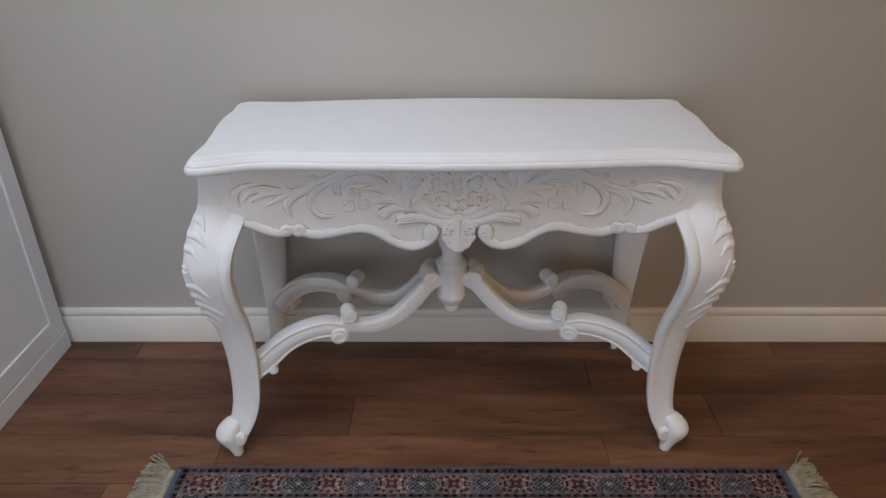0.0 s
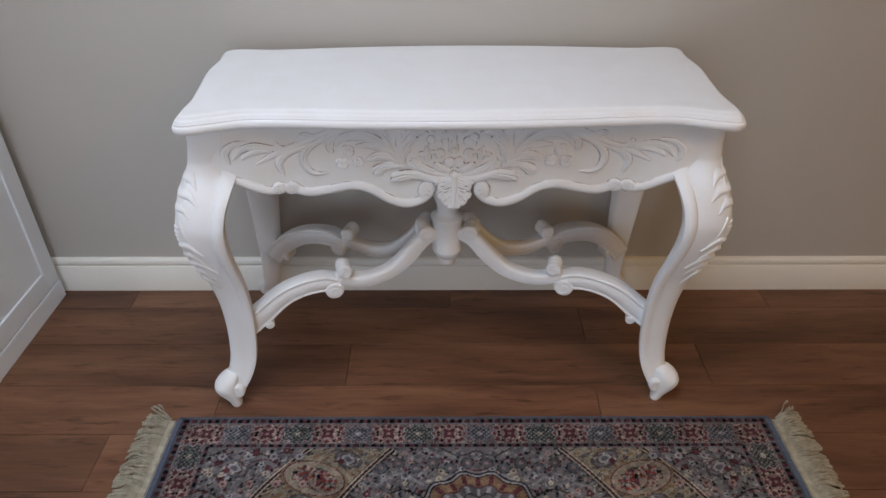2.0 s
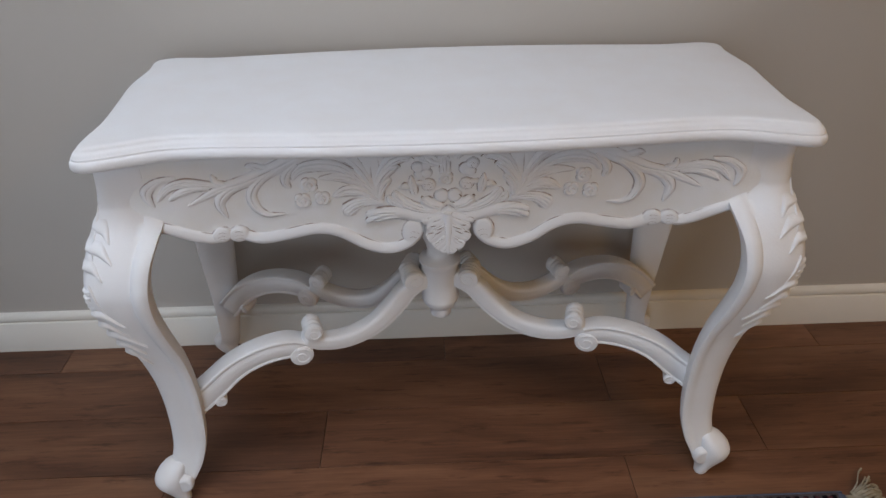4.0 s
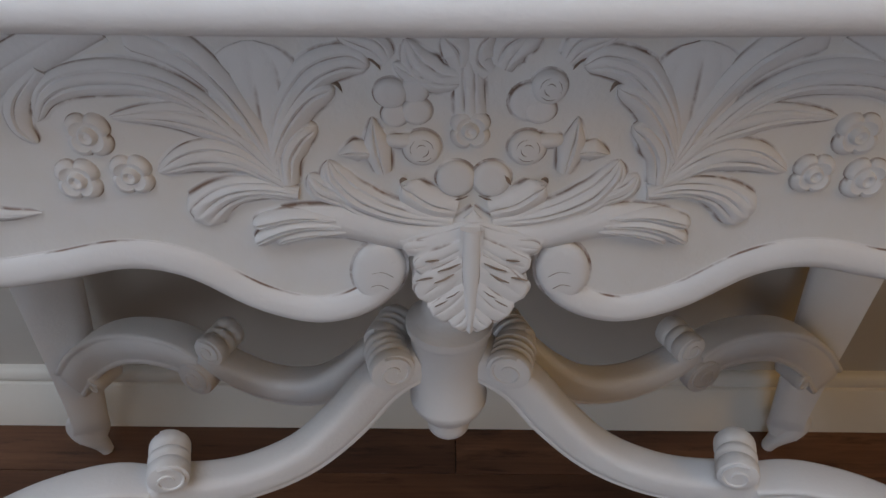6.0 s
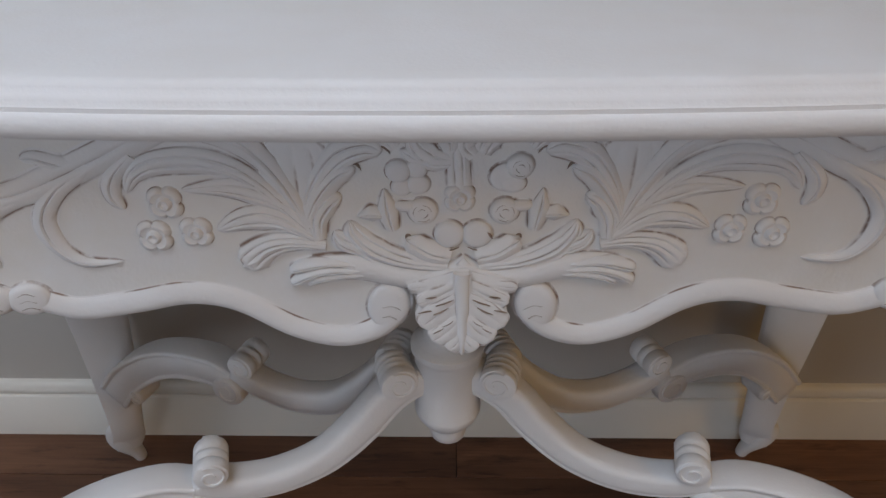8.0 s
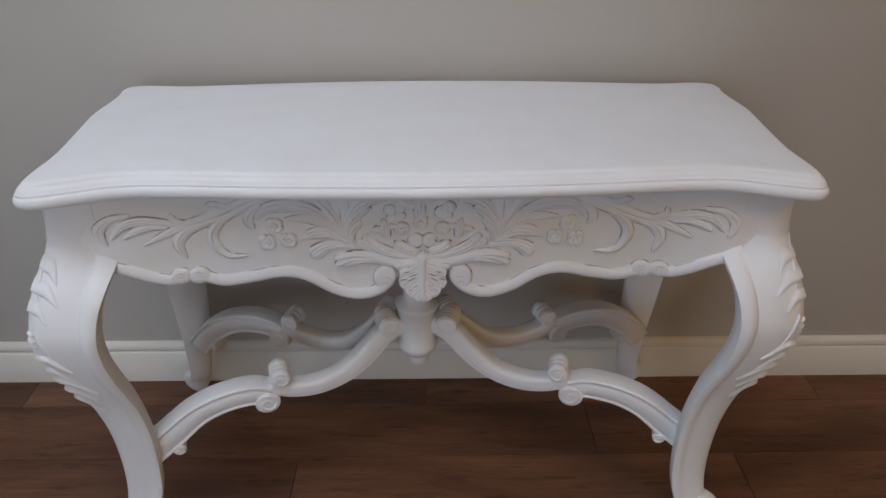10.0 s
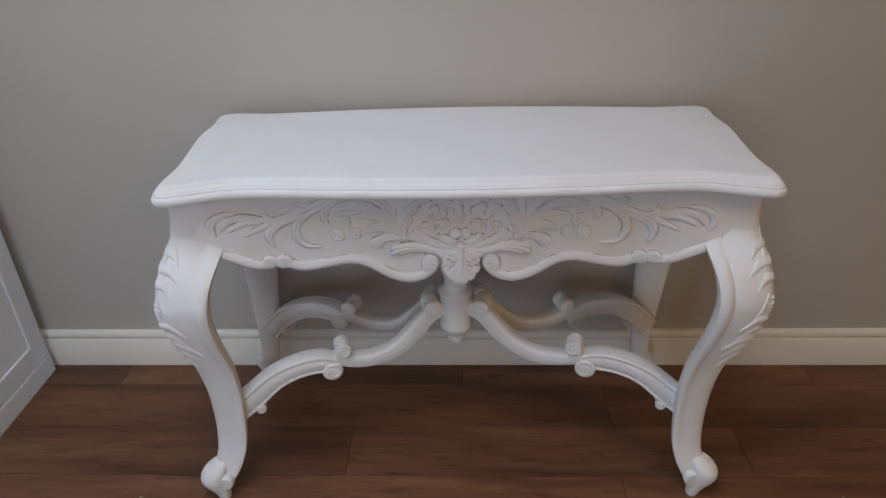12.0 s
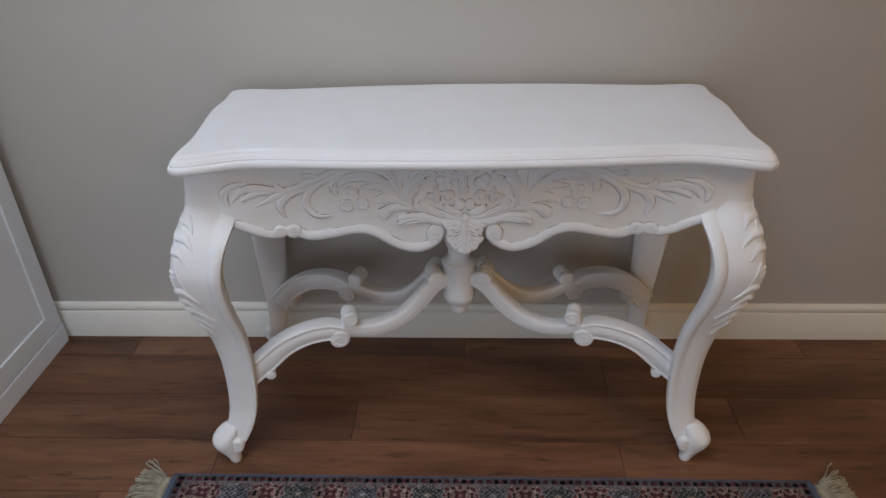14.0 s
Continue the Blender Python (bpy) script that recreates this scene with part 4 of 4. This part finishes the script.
# curled leaves under the top
frond([(0.0072, 0.7098), (0.0006, 0.7158), (0.0020, 0.7247), (0.0088, 0.7311)], (0.0060, 0.0095, 0.0070), 0.010, veins=1, mirror=(1,))
frond([(0.0130, 0.7123), (0.0182, 0.7219), (0.0291, 0.7296)], (0.0070, 0.0100, 0.0060), 0.010, veins=2, mirror=(1,))
frond([(0.0200, 0.7166), (0.0268, 0.7238), (0.0350, 0.7291)], (0.0030, 0.0050, 0.0040), 0.011, veins=0, mirror=(1,))
frond([(-0.0097, 0.7053), (-0.0223, 0.7063), (-0.0331, 0.7142), (-0.0395, 0.7271)], (0.0060, 0.0105, 0.0060), 0.010, veins=2, mirror=(1,))
frond([(-0.0093, 0.7126), (-0.0108, 0.7216), (-0.0192, 0.7297)], (0.0060, 0.0095, 0.0060), 0.011, veins=1, mirror=(1,))
frond([(-0.0241, 0.7051), (-0.0362, 0.7086), (-0.0465, 0.7140)], (0.0050, 0.0060, 0.0030), 0.008, veins=1, mirror=(1,))
frond([(0.0495, 0.7158), (0.0572, 0.7242), (0.0765, 0.7302)], (0.0050, 0.0080, 0.0060), 0.007, veins=2)
for c, r in (((0.2063, 0.6462), 0.0142), ((0.2251, 0.6718), 0.0150), ((0.2392, 0.6431), 0.0150)):
    rosette(c, r, 0.013, 4, (-1, 1), 0.40, 0.78)
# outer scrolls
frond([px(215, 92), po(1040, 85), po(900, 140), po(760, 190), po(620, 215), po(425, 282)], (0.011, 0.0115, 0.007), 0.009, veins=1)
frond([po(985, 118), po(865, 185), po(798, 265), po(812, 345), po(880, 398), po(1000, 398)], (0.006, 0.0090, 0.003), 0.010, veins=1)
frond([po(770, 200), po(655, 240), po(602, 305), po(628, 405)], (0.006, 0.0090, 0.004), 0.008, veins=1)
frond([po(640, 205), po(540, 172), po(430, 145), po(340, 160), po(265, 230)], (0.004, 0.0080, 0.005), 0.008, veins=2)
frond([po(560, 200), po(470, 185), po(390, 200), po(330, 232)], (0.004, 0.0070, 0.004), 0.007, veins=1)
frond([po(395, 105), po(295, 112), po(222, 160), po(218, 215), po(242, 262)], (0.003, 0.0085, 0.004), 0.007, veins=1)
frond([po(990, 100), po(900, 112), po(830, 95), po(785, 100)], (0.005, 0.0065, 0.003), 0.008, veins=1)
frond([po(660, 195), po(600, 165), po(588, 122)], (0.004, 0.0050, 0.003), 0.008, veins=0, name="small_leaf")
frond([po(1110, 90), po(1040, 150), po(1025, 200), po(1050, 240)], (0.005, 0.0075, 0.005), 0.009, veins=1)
# rolled ends of the edge moulding
dome((0.0607, 0.5759), 0.0180, 0.0235, 0.0066, (-1, 1), "scroll_end", "rolled scroll end", -0.10)
for row in ([(0.0510, 0.5739), (0.0577, 0.5776), (0.0656, 0.5765)], [(0.0548, 0.5642), (0.0602, 0.5674), (0.0661, 0.5662)]):
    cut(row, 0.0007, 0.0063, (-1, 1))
for x, z, r in ((0.376, 0.590, 0.0150), (0.351, 0.587, 0.0160)):
    dome((x, z), r, r * 0.95, 0.0070)
    for q in range(3):
        cut([(x - 0.4 * r, z + r * (0.30 - 0.42 * q)), (x, z + r * (0.48 - 0.42 * q)), (x + 0.4 * r, z + r * (0.36 - 0.42 * q))], 0.0007, 0.0066, (-1, 1))


def hanging_leaf():
    """Thin plate behind the hanging leaf's carved lobes."""
    bm = bmesh.new()
    top, low = 0.616, 0.5365
    rows = []
    n, m = 44, 15
    for k in range(n):
        t = k / (n - 1)
        wide = np.interp(t, (0, 0.06, 0.16, 0.24, 0.30, 0.42, 0.54, 0.62, 0.66, 0.76, 0.82, 0.86, 0.93, 1.0), (0.006, 0.022, 0.046, 0.042, 0.035, 0.035, 0.038, 0.036, 0.027, 0.027, 0.022, 0.015, 0.011, 0.002))
        rows.append([(v * wide - 0.002 * t, FACE - 0.010 + 0.004 * v * v - 0.005 * math.sin(t * math.pi), top + t * (low - top)) for v in np.linspace(-1, 1, m)])
    loft(rows, bm, False)
    ext = bmesh.ops.extrude_face_region(bm, geom=bm.faces[:])
    bmesh.ops.translate(bm, vec=(0, 0.011, 0), verts=[g for g in ext["geom"] if isinstance(g, bmesh.types.BMVert)])
    bowed("acanthus_leaf", bm, CHALK, APRON, "lobed acanthus leaf hanging from the middle")


hanging_leaf()
for pts, w, lift in (([(0.0017, 0.6102), (0.0222, 0.6009), (0.0440, 0.5983)], (0.0040, 0.0060, 0.0040), 0.0090), ([(0.0019, 0.6036), (0.0201, 0.5916), (0.0369, 0.5847)], (0.0050, 0.0080, 0.0060), 0.0115), ([(0.0018, 0.5919), (0.0187, 0.5761), (0.0346, 0.5622)], (0.0060, 0.0105, 0.0085), 0.0130),
                     ([(0.0012, 0.5720), (0.0129, 0.5574), (0.0254, 0.5481)], (0.0060, 0.0095, 0.0080), 0.0138), ([(0.0005, 0.5527), (0.0054, 0.5447), (0.0117, 0.5380)], (0.0050, 0.0070, 0.0060), 0.0138)):
    frond(pts, w, 0.0030, "leaf_lobe", 1, 0.16, (-1, 1), lift, -0.12)
for row in ([(0.0075, 0.5905), (0.0144, 0.5867), (0.0220, 0.5844)], [(0.0115, 0.5825), (0.0174, 0.5782), (0.0241, 0.5755)], [(0.0252, 0.5796), (0.0303, 0.5784), (0.0362, 0.5770)], [(0.0079, 0.5693), (0.0117, 0.5656), (0.0162, 0.5635)], [(0.0156, 0.5618), (0.0194, 0.5589), (0.0240, 0.5564)], [(0.0210, 0.5931), (0.0257, 0.5920), (0.0299, 0.5921)]):
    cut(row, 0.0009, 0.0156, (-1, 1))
frond([(-0.0009, 0.6142), (-0.0007, 0.5822), (-0.0002, 0.5327)], (0.0050, 0.0055, 0.0025), 0.0050, "leaf_vein", 0, 0.25, (1,), 0.0140, -0.1)

# ---- stretcher ----
POST = (-0.011, -0.003)
profile = [(0.004, 0.288), (0.014, 0.289), (0.0205, 0.294), (0.0220, 0.302), (0.0210, 0.312), (0.0245, 0.314), (0.0290, 0.319), (0.0355, 0.329), (0.0380, 0.336), (0.0380, 0.341), (0.0365, 0.343),
           (0.0365, 0.418), (0.0380, 0.420), (0.0405, 0.426), (0.0405, 0.432), (0.0340, 0.437), (0.0270, 0.441), (0.0245, 0.452), (0.0265, 0.466), (0.0320, 0.480), (0.0350, 0.496), (0.0330, 0.515), (0.0200, 0.525), (0.004, 0.528)]
part("stretcher_post", lathe([(r, z + 0.009) for r, z in profile], POST, 32), CHALK, TABLE, "turned post with a round finial")


def arm(sx, sy):
    """One scrolled arm from the post to a leg."""
    goal = Vector((sx * 0.505 + view_shear(0.25), -0.147 if sy < 0 else 0.180, 0))
    d = Vector((goal.x - POST[0], goal.y - POST[1], 0))
    length = d.length
    d.normalize()
    side = Vector((-d.y, d.x, 0))

    def at(s, o, z):
        q = d * s + side * o
        return (POST[0] + q.x, POST[1] + q.y, z)

    # section of the outer arm: a bead above, a groove, a broad face and a thin lower edge
    face = [(0.80, 1.0), (0.95, 0.95), (1.0, 0.86), (0.99, 0.74), (0.88, 0.66), (0.87, 0.60), (0.95, 0.50), (0.97, 0.0), (0.95, -0.58), (0.88, -0.66), (0.90, -0.74), (0.98, -0.80), (0.96, -0.94), (0.80, -1.0)]
    sec = face + [(-a, b) for a, b in face[::-1]]
    # the inner curve is plainly rounded
    rnd = [(0.45, 1.0), (0.75, 0.93), (0.93, 0.75), (1.0, 0.45), (1.0, -0.35), (0.97, -0.62), (0.91, -0.70), (0.95, -0.80), (0.90, -0.94), (0.70, -1.0)]
    soft = rnd + [(-a, b) for a, b in rnd[::-1]]

    def band(pts, half, n, sec):
        c = spline(pts, n)
        tan = np.gradient(c[:, :2], axis=0)
        rows = []
        for (s, z, h), (ts, tz) in zip(c, tan):
            ln = math.hypot(ts, tz)
            ns, nz = -tz / ln, ts / ln
            if nz < 0:
                ns, nz = -ns, -nz
            rows.append([at(s + ns * b * h, a * half, z + nz * b * h) for a, b in sec])
        for f in (0.86, 0.45):                                 # rounded outer end
            first = np.array(rows[0])
            mid = first.mean(axis=0)
            rows.insert(0, [tuple(mid + (p - mid) * f + np.array((d.x, d.y, -0.35)) * 0.0035) for p in first])
        return loft(rows)

    e = length / 0.530
    tip = 0.540 if sy < 0 else 0.516
    a = part("stretcher_arm", band([(tip * e, 0.205, 0.026), (0.480 * e, 0.249, 0.025), (0.430 * e, 0.287, 0.023), (0.380 * e, 0.306, 0.022), (0.330 * e, 0.310, 0.022), (0.298 * e, 0.300, 0.020)], 0.0195, 26, sec), CHALK, TABLE)
    part("inner_curve", band([(0.290 * e, 0.318, 0.013), (0.255 * e, 0.301, 0.0145), (0.205 * e, 0.295, 0.016), (0.150 * e, 0.310, 0.017), (0.105 * e, 0.345, 0.019), (0.068 * e, 0.385, 0.019), (0.030, 0.402, 0.016)], 0.0175, 30, soft), CHALK, a)

    def roll(s, z, r, half, ridges, name):
        bm = bmesh.new()
        n = 20
        prof = [(0.2, -half - 0.002), (0.75, -half - 0.0015), (0.95, -half), (1.0, -half + 0.003)]
        for k in range(ridges):
            lo, hi = -half + 0.003 + (2 * half - 0.006) * k / ridges, -half + 0.003 + (2 * half - 0.006) * (k + 1) / ridges
            prof += [(1.0, lo * 0.75 + hi * 0.25), (1.0, lo * 0.35 + hi * 0.65)] + ([(0.86, hi)] if k < ridges - 1 else [])
        prof += [(1.0, half - 0.003), (0.95, half), (0.75, half + 0.0015), (0.2, half + 0.002)]
        loft([[at(s + r * f * math.cos(2 * math.pi * k / n), o, z + r * f * math.sin(2 * math.pi * k / n)) for k in range(n)] for f, o in prof], bm)
        for o in (-half - 0.001, half + 0.001):
            w = 1 if o > 0 else -1
            rows = []
            for k in range(26):
                t = k / 25
                ang, rad = 1.2 + 8.5 * t, r * (0.86 - 0.66 * t)
                rows.append([at(s + (rad + q * r * 0.10) * math.cos(ang), o + w * hgt, z + (rad + q * r * 0.10) * math.sin(ang)) for q, hgt in ((-1, -0.001), (-0.5, 0.0022), (0.5, 0.0022), (1, -0.001))])
            loft(rows, bm, False)
        part(name, bm, CHALK, a)

    roll(0.271 * e, 0.336, 0.0185, 0.0210, 3, "upper_scroll")
    roll(0.300 * e, 0.287, 0.0230, 0.0205, 2, "lower_scroll")
    roll(0.060 * e, 0.407, 0.0210, 0.0195, 4, "post_scroll")
    roll(0.470 * e, 0.219, 0.0118, 0.0190, 1, "end_scroll")


for sx in (-1, 1):
    for sy in (-1, 1):
        arm(sx, sy)

# ---- floor, plank by plank ----
floor = tagged(part("floor", box((WEST, SOUTH, -0.05), (EAST, NORTH, -0.0095)), BASE, None, "", False), "brown laminate plank floor with dark grain", "floor", "", "structure")
ROW, LONG, GAP = 0.1625, 0.975, 0.0013


def plank_mesh(length):
    bm = box((0, 0, -0.009), (length - GAP, ROW - GAP, 0.0))
    top = [ed for ed in bm.edges if all(v.co.z > -0.001 for v in ed.verts)]
    bmesh.ops.bevel(bm, geom=top, offset=0.0005, segments=1, affect="EDGES")
    me = bpy.data.meshes.new("plank")
    bm.to_mesh(me)
    bm.free()
    me.materials.append(FLOORWOOD)
    return me


FULL = plank_mesh(LONG)
STARTS = {0: 0.390, 1: 0.707, 2: 0.401}
first = 1.298
rows = range(int((SOUTH - first) / ROW) - 1, int((NORTH - first) / ROW) + 1)
rng = random.Random(11)
for r in rows:
    y = first + r * ROW
    lo = STARTS[r] if r in STARTS else rng.uniform(0, LONG)
    while lo > WEST:
        lo -= LONG
    while lo < EAST:
        a, e = max(lo, WEST), min(lo + LONG, EAST)             # end planks are cut at the walls
        if e - a > 0.02:
            ob = new("plank", FULL if e - a > LONG - 0.001 else plank_mesh(e - a))
            ob.location = (a, y, 0)
            ob.parent = floor
        lo += LONG
